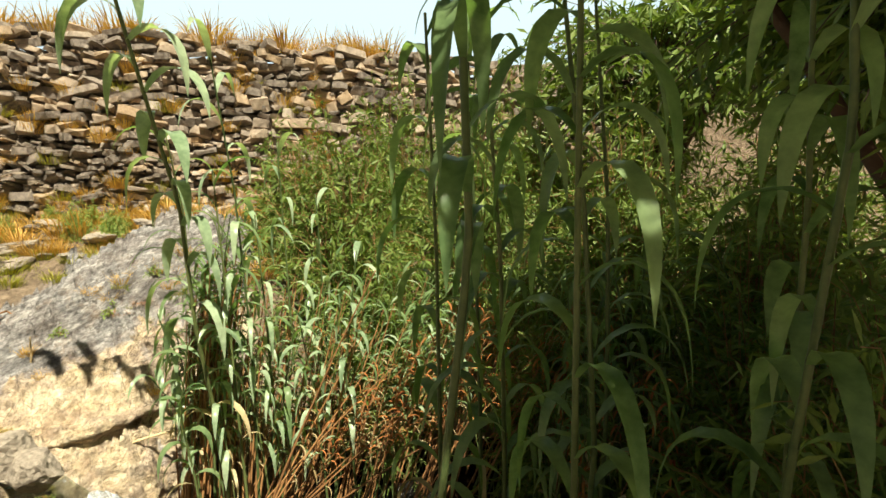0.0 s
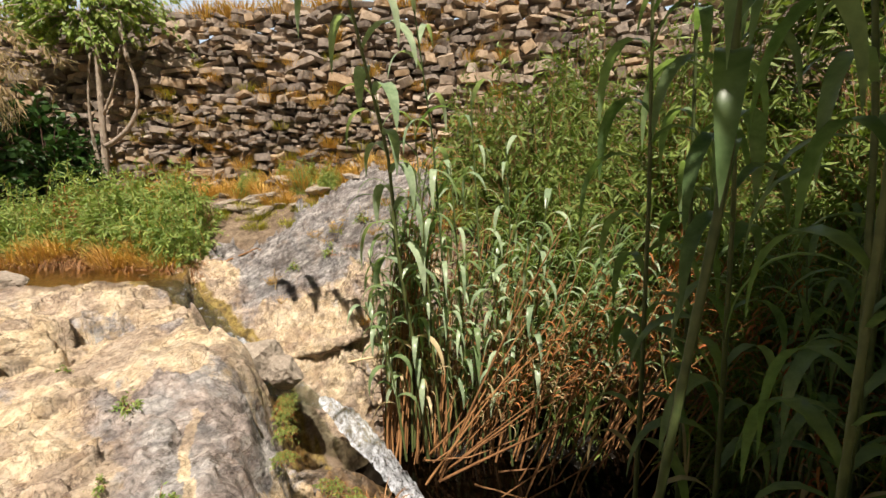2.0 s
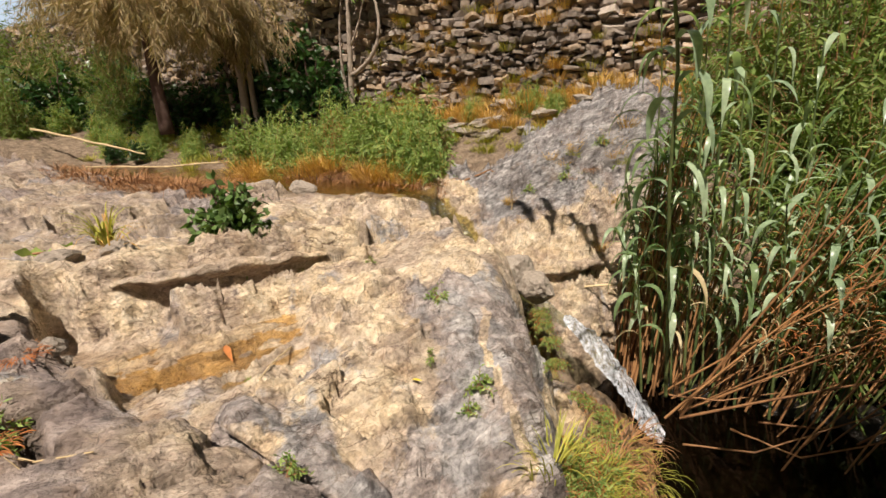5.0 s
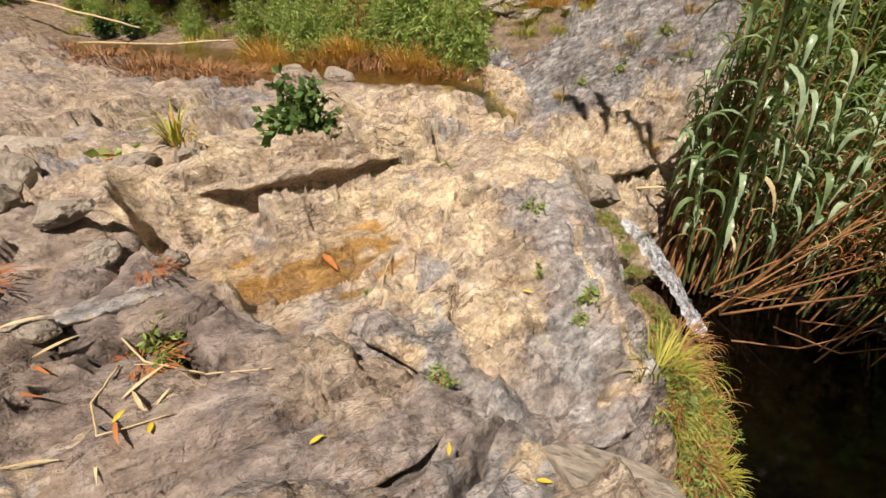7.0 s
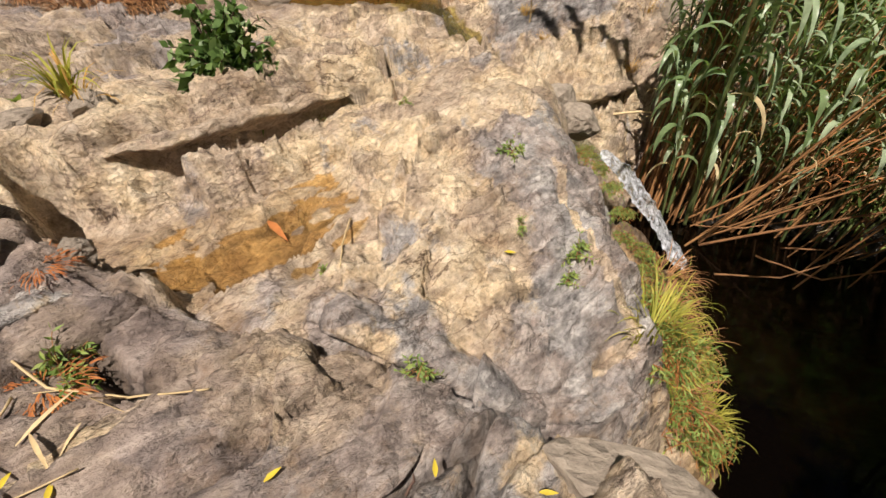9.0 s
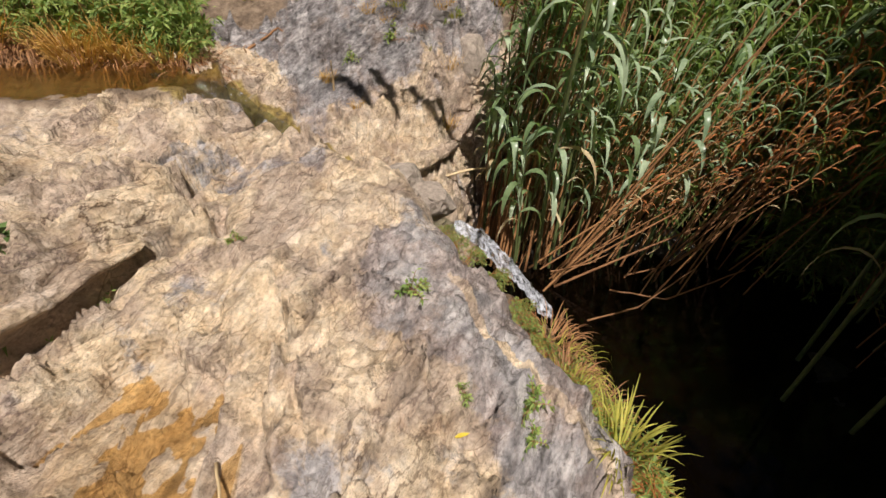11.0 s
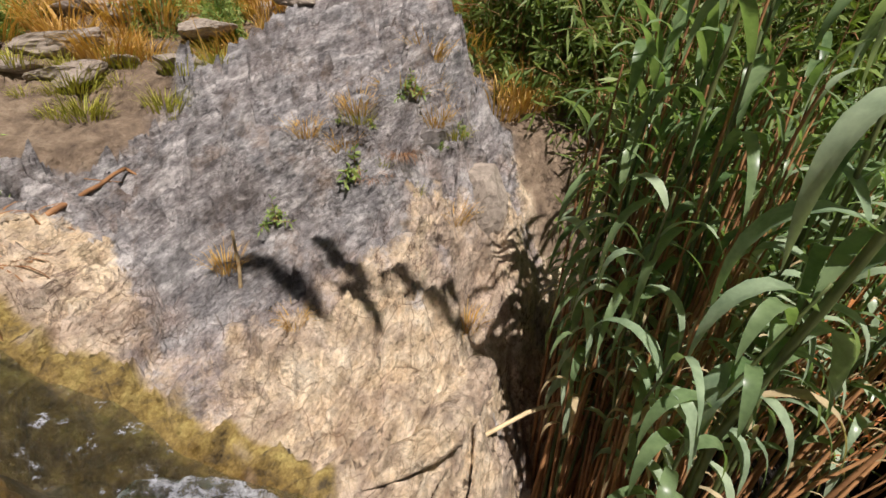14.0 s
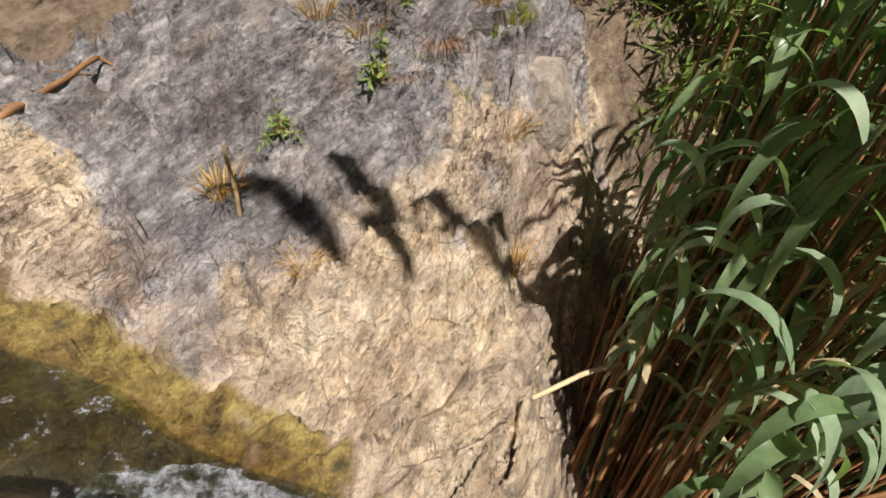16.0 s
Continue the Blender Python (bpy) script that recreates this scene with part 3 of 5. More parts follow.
# ---- building blocks ----
def mesh_of(name, verts, faces, mat, smooth=False):
    me = bpy.data.meshes.new(name)
    me.from_pydata([tuple(v) for v in verts], [], faces)
    me.materials.append(mat)
    if smooth:
        me.polygons.foreach_set("use_smooth", [True] * len(me.polygons))
    me.update()
    return me


def part(name, me, parent, label="", m=None, kind=""):
    ob = new(name, me)
    ob.parent = parent
    if m is not None:
        ob.matrix_basis = m
    return tagged(ob, label, kind=kind)


def thing(name, label, category, m=None, group="", kind=""):
    ob = new(name)
    if m is not None:
        ob.matrix_basis = m
    return tagged(ob, label, category, group, kind)


class Soup:
    """Vertices and faces collected for one mesh."""

    def __init__(self):
        self.v, self.f = [], []

    def tube(self, pts, radii, sides=6, cap=True):
        n0 = len(self.v)
        for k, p in enumerate(pts):
            d = (pts[min(k + 1, len(pts) - 1)] - pts[max(k - 1, 0)])
            d = d.normalized() if d.length > 1e-9 else Vector((0, 0, 1))
            a = d.cross(Vector((0.31, 0.95, 0.1)) if abs(d.z) > 0.9 else Vector((0, 0, 1))).normalized()
            b = d.cross(a)
            for s in range(sides):
                w = 2 * math.pi * s / sides
                self.v.append(p + (a * math.cos(w) + b * math.sin(w)) * radii[k])
        for k in range(len(pts) - 1):
            for s in range(sides):
                q, r = n0 + k * sides + s, n0 + k * sides + (s + 1) % sides
                self.f.append((q, r, r + sides, q + sides))
        if cap:
            self.f.append(tuple(range(n0 + sides - 1, n0 - 1, -1)))
            self.f.append(tuple(range(len(self.v) - sides, len(self.v))))

    def blade(self, start, way, length, width, droop, steps=6, fold=0.25, twist=0.0, base=0.25):
        """A long folded leaf that starts along way and bends down."""
        p, d = Vector(start), Vector(way).normalized()
        side = d.cross(Vector((0, 0, 1)))
        side = side.normalized() if side.length > 1e-4 else Vector((1, 0, 0))
        n0 = len(self.v)
        for k in range(steps + 1):
            s = k / steps
            w = width * (base + (1 - base) * min(1, s * 3.5)) * (1 - max(0, (s - 0.35) / 0.65) ** 1.6) * 0.5 + 0.0006
            turn = Matrix.Rotation(twist * s, 3, d)
            sd = turn @ side
            up = sd.cross(d)
            self.v += [p - sd * w + up * w * fold, p.copy(), p + sd * w + up * w * fold]
            d = (d + Vector((0, 0, -droop / steps * (0.4 + 1.3 * s)))).normalized()
            side = (side - d * side.dot(d)).normalized()
            p = p + d * (length / steps)
        for k in range(steps):
            a = n0 + 3 * k
            self.f += [(a, a + 1, a + 4, a + 3), (a + 1, a + 2, a + 5, a + 4)]

    def leaf(self, p, d, n, length, width):
        """A small flat lance-shaped leaf of four corners, bent at the middle."""
        d, s = d.normalized(), d.cross(n)
        s = s.normalized() if s.length > 1e-5 else Vector((1, 0, 0))
        k = len(self.v)
        m = p + d * length * 0.45 - Vector((0, 0, length * 0.02))
        self.v += [p, m + s * width * 0.5, p + d * length - Vector((0, 0, length * 0.12)), m - s * width * 0.5]
        self.f.append((k, k + 1, k + 2, k + 3))

    def mesh(self, name, mat, smooth=False):
        return mesh_of(name, self.v, self.f, mat, smooth)


def bezier(a, b, c, n):
    return [a * (1 - t) ** 2 + b * 2 * t * (1 - t) + c * t * t for t in (k / n for k in range(n + 1))]


def rnd(a, b):
    return random.uniform(a, b)


def any_way():
    z, w = rnd(-1, 1), rnd(0, 2 * math.pi)
    r = math.sqrt(1 - z * z)
    return Vector((r * math.cos(w), r * math.sin(w), z))


# ---- ground ----
def spread(parts):
    out = []
    for a, b, step in parts:
        n = max(1, round((b - a) / step))
        out += [a + (b - a) * k / n for k in range(n)]
    return np.array(out + [parts[-1][1]])


def make_ground():
    far = [-900, -400, -180, -90, -50]
    xs = np.concatenate([far, spread([(-30, -16, 0.9), (-16, -6.2, 0.09), (-6.2, -4.6, 0.04), (-4.6, -0.9, 0.0155), (-0.9, 0.4, 0.06), (0.4, 8, 0.16), (8, 30, 1.0)]), [50, 90, 180, 400, 900]])
    ys = np.concatenate([far, spread([(-30, -4, 1.2), (-4, 0, 0.1), (0, 0.5, 0.04), (0.5, 7.4, 0.0155), (7.4, 9.8, 0.05), (9.8, 12, 0.2), (12, 30, 1.0)]), [50, 90, 180, 400, 900]])
    gx, gy = np.meshgrid(xs, ys)
    z, grey, wet, soil, moss, crack_dark, hollow_shade, slate = land(gx, gy)
    nx, ny = len(xs), len(ys)
    co = np.stack([gx, gy, z], -1).reshape(-1, 3)
    k = (np.arange(ny - 1)[:, None] * nx + np.arange(nx - 1)).ravel()
    quads = np.stack([k, k + 1, k + nx + 1, k + nx], -1)
    me = bpy.data.meshes.new("ground")
    me.vertices.add(len(co))
    me.vertices.foreach_set("co", co.ravel())
    me.loops.add(quads.size)
    me.loops.foreach_set("vertex_index", quads.ravel().astype(np.int32))
    me.polygons.add(len(quads))
    me.polygons.foreach_set("loop_start", (np.arange(len(quads)) * 4).astype(np.int32))
    me.update(calc_edges=True)
    for name, values in (("grey", grey), ("wet", wet), ("soil", soil), ("moss", moss), ("crack_dark", crack_dark), ("hollow_shade", hollow_shade), ("slate", slate)):
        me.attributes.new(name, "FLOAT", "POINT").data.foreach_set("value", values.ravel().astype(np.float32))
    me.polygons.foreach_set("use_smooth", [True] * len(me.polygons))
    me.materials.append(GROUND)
    me.validate()
    tagged(new("ground", me), "cream and grey layered bedrock with earth banks", "ground", kind="structure")


make_ground()


# ---- water ----
def sheet(name, poly, z, step, mat, label, margin=0.3):
    px, py = [p[0] + e for p in poly for e in (-margin, margin)], [p[1] + e for p in poly for e in (-margin, margin)]
    xs, ys = np.arange(min(px), max(px) + step, step), np.arange(min(py), max(py) + step, step)
    nx = len(xs)
    verts = [(x, y, z) for y in ys for x in xs]
    gx, gy = np.meshgrid(xs[:-1] + step / 2, ys[:-1] + step / 2)
    wet = inside(gx, gy, poly) > -margin
    faces = [(k, k + 1, k + nx + 1, k + nx) for j in range(len(ys) - 1) for i in range(nx - 1) if wet[j, i] for k in (j * nx + i,)]
    ob = new(name, mesh_of(name, verts, faces, mat, True))
    return tagged(ob, label, "water", kind="structure")


sheet("water_pool", POOL, POOL_Z, 0.06, WATER, "shallow brown stream pool above the rock slabs", 0.1)
sheet("water_basin", BASIN, BASIN_Z, 0.05, BASINWATER, "still amber rain pool in a rock basin", 0.18)


def ribbon(name, line, width, mat, label, wobble, lift):
    s = Soup()
    n, across = 60, 8
    pts = [Vector(p) for p in line]
    lens = np.cumsum([0] + [(b - a).length for a, b in zip(pts, pts[1:])])
    for k in range(n + 1):
        at = lens[-1] * k / n
        i = min(int(np.searchsorted(lens, at, side="right")) - 1, len(pts) - 2)
        p = pts[i].lerp(pts[i + 1], (at - lens[i]) / (lens[i + 1] - lens[i]))
        d = (pts[i + 1] - pts[i]).normalized()
        side = d.cross(Vector((0, 0, 1))).normalized()
        for j in range(across + 1):
            c = j / across * 2 - 1
            w = width * (1 + 0.25 * noise.noise(p * 3.1)) * min(1, 0.25 + 4 * k / n, 0.4 + 5 * (n - k) / n)
            q = p + side * c * w
            s.v.append(q + Vector((0, 0, lift * (1 - c * c) + wobble * noise.noise(q * 17))))
    for k in range(n):
        for j in range(across):
            a = k * (across + 1) + j
            s.f.append((a, a + 1, a + across + 2, a + across + 1))
    return tagged(new(name, s.mesh(name, mat, True)), label, "water", kind="structure")


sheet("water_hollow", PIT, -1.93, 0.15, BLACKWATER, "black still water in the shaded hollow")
ribbon("water_stream", [(x, y, z + 0.0) for x, y, z in STREAM], 0.2, STREAMWATER, "shallow stream running over mossy rock", 0.025, 0.01)
ribbon("water_rapid", [(-3.1, 4.99, -0.3), (-2.9, 4.9, -0.41), (-2.55, 4.68, -0.53), (-2.2, 4.52, -0.68)], 0.19, FOAM, "white water in the rock channel", 0.03, 0.02)
ribbon("water_fall", [(-1.7, 4.5, -0.86), (-1.45, 4.46, -1.02), (-1.1, 4.42, -1.4), (-0.85, 4.4, -1.75), (-0.65, 4.39, -1.95)], 0.19, FALL, "white water falling beside the reeds", 0.05, 0.05)


# ---- overhanging ledges of the bedrock ----
def ledge(label, line, width, thick, seed, sink=0.04):
    """A long broken rib of rock that overhangs on the side to the right of its run."""
    shape = [(-0.62, -0.3), (-0.5, 0.1), (-0.38, 0.5), (-0.2, 0.8), (0.0, 0.95), (0.18, 1.0), (0.34, 0.97), (0.47, 0.86), (0.54, 0.68), (0.53, 0.5), (0.44, 0.32), (0.3, 0.18), (0.18, 0.0), (0.12, -0.3)]
    pts = [Vector((x, y, height(x, y) - sink)) for x, y in line]
    zs = [p.z for p in pts]
    pts = [Vector((p.x, p.y, sorted((zs[max(0, k - 1)], p.z, zs[min(len(zs) - 1, k + 1)]))[1])) for k, p in enumerate(pts)]
    total = sum((q - p).length for p, q in zip(pts, pts[1:]))
    n = max(20, int(total / 0.018))
    lens = np.cumsum([0] + [(q - p).length for p, q in zip(pts, pts[1:])])
    ring = [(shape[k][0] * (1 - f) + shape[k + 1][0] * f, shape[k][1] * (1 - f) + shape[k + 1][1] * f) for k in range(len(shape) - 1) for f in (0, 0.34, 0.67)] + [shape[-1]]
    m = len(ring)
    s = Soup()
    for k in range(n + 1):
        at = lens[-1] * k / n
        i = min(int(np.searchsorted(lens, at, side="right")) - 1, len(pts) - 2)
        p = pts[i].lerp(pts[i + 1], (at - lens[i]) / (lens[i + 1] - lens[i]))
        d = pts[i + 1] - pts[i]
        side = Vector((d.y, -d.x, 0)).normalized()
        ends = min(1.0, 6 * k / n, 6 * (n - k) / n) ** 0.6
        block = noise.cell(Vector((at * 2.7 + seed, seed * 0.3, 0.5)))
        w = width * (0.8 + 0.35 * noise.noise(Vector((at * 1.7, seed, 0))) + 0.14 * block) * (0.4 + 0.6 * ends)
        h = thick * ends * (0.9 + 0.4 * noise.noise(Vector((at * 2.1, seed, 5))) + 0.16 * block)
        for c, z in ring:
            q = p + side * (c * w) + Vector((0, 0, z * h))
            rough = 0.06 * noise.noise(q * 5) + 0.035 * noise.noise(q * 13) + 0.03 * noise.cell(q * 9) + 0.012 * noise.noise(q * 34)
            s.v.append(q + (side * (0.6 * c + 0.2) + Vector((0, 0, 0.7))) * rough * min(1, thick * 5))
    for k in range(n):
        for j in range(m - 1):
            a = k * m + j
            s.f.append((a, a + m, a + m + 1, a + 1))
    me = s.mesh("rock_ledge", GROUND, True)
    x, y = np.array([q.x for q in s.v]), np.array([q.y for q in s.v])
    values = land(x, y)
    for name, column in (("grey", 1), ("wet", 2), ("soil", 3), ("moss", 4)):
        flat = values[column] * (0.0 if name in ("wet", "soil") else 1.0)
        me.attributes.new(name, "FLOAT", "POINT").data.foreach_set("value", flat.astype(np.float32))
    tagged(new("rock_ledge", me), label, "rock", "rock ledges")


ledge("cream rock rib overhanging the amber rain pool", [(-4.25, 1.6), (-4.08, 1.84), (-3.9, 2.2), (-3.72, 2.65), (-3.55, 3.05)], 0.24, 0.11, 1, 0.06)
ledge("tan slab edge overhanging the lower rock step", [(-3.0, 1.36), (-2.6, 1.3), (-2.2, 1.36), (-1.8, 1.4), (-1.45, 1.6), (-1.3, 1.95)], 0.34, 0.2, 2, 0.08)
ledge("brown slate bed raised along an open crack", [(-3.35, -0.45), (-3.15, 0.1), (-3.0, 0.55), (-2.84, 1.05)], 0.36, 0.1, 3)
ledge("brown slate bed raised along an open crack", [(-2.5, -0.3), (-2.38, 0.15), (-2.28, 0.5), (-2.12, 0.92)], 0.3, 0.09, 4)
ledge("brown slate bed raised along an open crack", [(-4.1, -0.3), (-3.85, 0.35), (-3.65, 0.95)], 0.3, 0.09, 5)
ledge("tan broken rock ledge beside the stream", [(-2.35, 5.15), (-2.0, 5.2), (-1.75, 5.5), (-1.55, 5.8)], 0.3, 0.16, 9)


# ---- dry stone terrace wall ----
def stone_mesh(name, mat, seed, flat=0.75):
    """A rough block about 1 x 1 x 1, its corners knocked off."""
    r = random.Random(seed)
    bm = bmesh.new()
    for sx in (-1, 1):
        for sy in (-1, 1):
            for sz in (-1, 1):
                for axis in range(2):
                    q = [sx * 0.5, sy * 0.5, sz * 0.5]
                    q[axis] *= r.uniform(0.6, 0.88)
                    q[2] *= r.uniform(flat, 1.0)
                    bm.verts.new([c * r.uniform(0.86, 1.06) for c in q])
    hull = bmesh.ops.convex_hull(bm, input=bm.verts)
    bmesh.ops.delete(bm, geom=[g for g in hull["geom_interior"] if isinstance(g, bmesh.types.BMVert)], context="VERTS")
    me = bpy.data.meshes.new(name)
    bm.to_mesh(me)
    bm.free()
    me.materials.append(mat)
    return me


def wall_face(z):
    return 9.72 + (z - 1.2) * 0.2


def make_wall():
    wall = thing("wall_terrace", "old dry stone terrace wall of uneven brown stones", "wall", kind="structure")
    kinds = [stone_mesh("stone", WALLSTONE, 100 + k) for k in range(14)]
    rest = Soup()
    z, single = 0.85, 0
    while z < 4.75:
        h = random.choice((rnd(0.045, 0.08), rnd(0.07, 0.13), rnd(0.11, 0.2)))
        x = -30 + rnd(0, 0.3)
        while x < 8.0:
            w = h * random.choice((rnd(0.9, 1.8), rnd(1.5, 2.6), rnd(2.4, 4.2)))
            hh = h * rnd(0.5, 1.35)
            m = Matrix.LocRotScale((x + w / 2, wall_face(z) + rnd(-0.15, 0.09) + 0.1 * noise.noise((x * 0.7, z, 3)), z + h / 2 + 0.05 * noise.noise((x * 0.5, z * 0.3, 7)) + rnd(-0.015, 0.015)),
                                   Euler((rnd(-0.4, 0.4), random.gauss(0, 0.2), rnd(-0.55, 0.55))), (w * 1.03, rnd(0.28, 0.42), hh))
            me = random.choice(kinds)
            if -7.2 < x < -2.4 and z < 3.4 and single < 300 and random.random() < 0.75:
                part("stone", me, wall, m=m)
                single += 1
            else:
                k = len(rest.v)
                rest.v += [m @ v.co for v in me.vertices]
                rest.f += [tuple(k + i for i in p.vertices) for p in me.polygons]
            x += w + rnd(0.0, 0.06)
        z += h * 0.97
    part("stones", rest.mesh("stones", WALLSTONE), wall, kind="stuff")
    return kinds


STONES = make_wall()


def boulder(name, label, x, y, size, seed, z=None, mat=BOULDER, turn=0.0, category="rock"):
    """A loose rock with broken facets and rounded edges."""
    r = random.Random(seed)
    bm = bmesh.new()
    bmesh.ops.create_icosphere(bm, subdivisions=4, radius=0.5)
    cuts = [(Vector((r.gauss(0, 1), r.gauss(0, 1), r.gauss(0, 1))).normalized(), r.uniform(0.3, 0.43)) for _ in range(15)]
    for v in bm.verts:
        for n, d in cuts:
            over = v.co.dot(n) - d
            if over > 0:
                v.co -= n * over * 0.97
        v.co += v.co.normalized() * (0.05 * noise.noise(v.co * 3 + Vector((seed, 0, 0))) + 0.035 * (0.5 - abs(noise.noise(v.co * 7))) + 0.015 * noise.noise(v.co * 19))
    me = bpy.data.meshes.new(name)
    bm.to_mesh(me)
    bm.free()
    me.materials.append(mat)
    ob = new(name, me)
    z = height(x, y) if z is None else z
    ob.matrix_basis = Matrix.LocRotScale((x, y, z + size[2] * 0.2), Euler((0.1, 0.15, turn)), size)
    return tagged(ob, label, category)


boulder("boulder", "pale rounded block beside the stream channel", -2.2, 4.32, (0.5, 0.42, 0.45), 3, -0.45, turn=0.6)
boulder("boulder", "pale broken rock on the lip of the fall", -1.92, 4.2, (0.42, 0.3, 0.34), 5, -0.5, turn=-0.4)
boulder("boulder", "flat pale stone showing above the pool water", -5.55, 4.95, (0.55, 0.35, 0.22), 8, 0.24)
boulder("boulder", "small pale stone lying in the pool shallows", -6.6, 5.3, (0.4, 0.25, 0.15), 9, 0.22)
boulder("pebble", "rounded grey cobble on the outcrop", -1.96, 7.14, (0.17, 0.14, 0.12), 11, turn=0.4, category="stone")
for k, (x, y, w) in enumerate(((-3.1, 8.9, 0.6), (-3.7, 9.1, 0.5), (-4.3, 9.2, 0.55), (-2.5, 9.0, 0.5), (-3.4, 9.45, 0.5), (-4.8, 9.35, 0.45), (-2.0, 9.3, 0.55), (-3.9, 8.6, 0.4))):
    boulder("boulder", "fallen flat stone at the foot of the terrace wall", x, y, (w, w * 0.6, w * 0.35), 20 + k, mat=WALLSTONE, turn=k)


# ---- reeds ----
def cane_parts(length, bend, leaves, leaf_len, leaf_w, dry_below, top_tuft=True, bare=0.25, split=False, radius=0.012, turn0=0.0):
    """Meshes of one cane standing at the origin: stem with nodes, green leaves, dry leaves."""
    base, tip = Vector((0, 0, 0)), Vector((bend, 0, length))
    mid = Vector((bend * 0.2, 0, length * 0.55))
    pts, radii = [], []
    n = 22
    for k, p in enumerate(bezier(base, mid, tip, n)):
        r = radius * (1 - 0.65 * k / n)
        pts += [p, p + Vector((0, 0, 0.012))]
        radii += [r * 1.16, r]
    stem = Soup()
    stem.tube(pts, radii, 6)
    green, dry = [], []
    for k in range(leaves):
        s = bare + (1 - bare) * (k + 0.5) / leaves
        p = bezier(base, mid, tip, 200)[int(s * 199)]
        a = turn0 + math.pi * k + rnd(-0.5, 0.5)
        young = s > 0.86
        way = Vector((math.cos(a), math.sin(a), 2.4 if young else rnd(1.1, 2.4)))
        one = Soup()
        old = s < dry_below
        ln = leaf_len * rnd(0.75, 1.15) * (0.75 if old else 1)
        one.blade(p, way, ln, leaf_w * rnd(0.8, 1.2) * (0.6 if old else 1), rnd(4.0, 6.0) if old else rnd(2.6, 7.0) * (0.5 if young else 1), 7, 0.3, rnd(-0.7, 0.7))
        (dry if old else green).append(one)
    return stem, green, dry


def joined(soups):
    out = Soup()
    for s in soups:
        k = len(out.v)
        out.v += s.v
        out.f += [tuple(k + i for i in f) for f in s.f]
    return out


def crowd_cane(kind_name, label, group, mats, **shape):
    stem_mat, leaf_mat, dry_mat = mats
    stem, green, dry = cane_parts(**shape)
    c = thing(kind_name, label, "reed", group=group)
    part("stem", stem.mesh("stem", stem_mat, True), c)
    if green:
        part("foliage", joined(green).mesh("leaves", leaf_mat, True), c)
    if dry:
        part("withered_foliage", joined(dry).mesh("dry_leaves", dry_mat, True), c, "withered papery leaves")
    return c


def hero_cane(label, pts, leaves, leaf_len, leaf_w, bare, dry_below, radius, turn0, mats=None):
    """A cane along a path of points, each leaf an object of its own."""
    stem_mat, leaf_mat, dry_mat = mats or (REED_STEM, REED, REED_DRY)
    pts = [Vector(p) for p in pts]
    c = thing("giant_reed", label, "reed", Matrix.Translation(pts[0]), "giant reeds")
    rel = [p - pts[0] for p in pts]
    lens = [0]
    for a, b in zip(rel, rel[1:]):
        lens.append(lens[-1] + (b - a).length)

    def at(s):
        d = s * lens[-1]
        i = max(i for i in range(len(rel) - 1) if lens[i] <= d + 1e-6)
        return rel[i].lerp(rel[i + 1], min(1, (d - lens[i]) / (lens[i + 1] - lens[i])))
    line, radii = [], []
    for k in range(31):
        r = radius * (1 - 0.6 * k / 30)
        line += [at(k / 30), at(min(1, k / 30 + 0.004))]
        radii += [r * 1.15, r]
    s = Soup()
    s.tube(line, radii, 8)
    part("stem", s.mesh("stem", stem_mat, True), c)
    for k in range(leaves):
        q = bare + (0.99 - bare) * (k + 0.5) / leaves
        a = turn0 + math.pi * k + rnd(-0.55, 0.55)
        old, young = q < dry_below, q > 0.88
        one = Soup()
        one.blade(at(q), (math.cos(a), math.sin(a), 2.2 if young else rnd(0.9, 2.0)), leaf_len * rnd(0.8, 1.15), leaf_w * rnd(0.85, 1.2) * (0.6 if old else 1), rnd(4.0, 6.0) if old else rnd(4.0, 7.5) * (0.6 if young else 1), 9, 0.25, rnd(-0.6, 0.6))
        part("leaf", one.mesh("leaf", dry_mat if old else leaf_mat, True), c, "withered papery leaf" if old else "")
    return c


hero_cane("tall green giant reed with long drooping leaves", [(-0.68, 5.0, -1.85), (-0.75, 4.85, -0.6), (-0.83, 4.52, 0.5), (-0.85, 4.27, 1.6), (-0.94, 4.0, 2.25), (-1.08, 3.6, 3.3), (-1.45, 3.5, 3.95), (-2.0, 3.45, 4.3), (-2.55, 3.5, 4.4)], 34, 0.72, 0.11, 0.18, 0.22, 0.02, 2.6, (REED_STEM, PALEREED, REED_DRY))
hero_cane("green giant reed with long drooping leaves", [(-0.45, 5.15, -1.85), (-0.45, 5.0, 0.2), (-0.5, 4.7, 1.7), (-0.6, 4.3, 2.9)], 14, 0.6, 0.06, 0.3, 0.36, 0.015, 1.2, (REED_STEM, PALEREED, REED_DRY))
hero_cane("green giant reed with long drooping leaves", [(-0.95, 5.3, -1.7), (-1.0, 5.2, 0.2), (-1.0, 5.0, 1.5), (-1.05, 4.75, 2.2)], 12, 0.55, 0.05, 0.35, 0.4, 0.013, 0.6)
for k, (x, y, top) in enumerate(((-0.62, 4.75, 1.9), (-0.3, 4.9, 1.5), (-0.95, 5.05, 1.1), (-0.1, 5.1, 2.2), (0.25, 5.2, 1.7))):
    hero_cane("green giant reed with long drooping leaves", [(x + 0.1, y + 0.25, -1.85), (x + 0.05, y + 0.1, top * 0.2 - 0.9), (x, y, top * 0.6 - 0.3), (x - 0.05, y - 0.1, top)], 13, 0.58, 0.05, 0.28, 0.36, 0.015, k * 1.9, (REED_STEM, PALEREED if k in (1, 3, 4) else REED, REED_DRY))
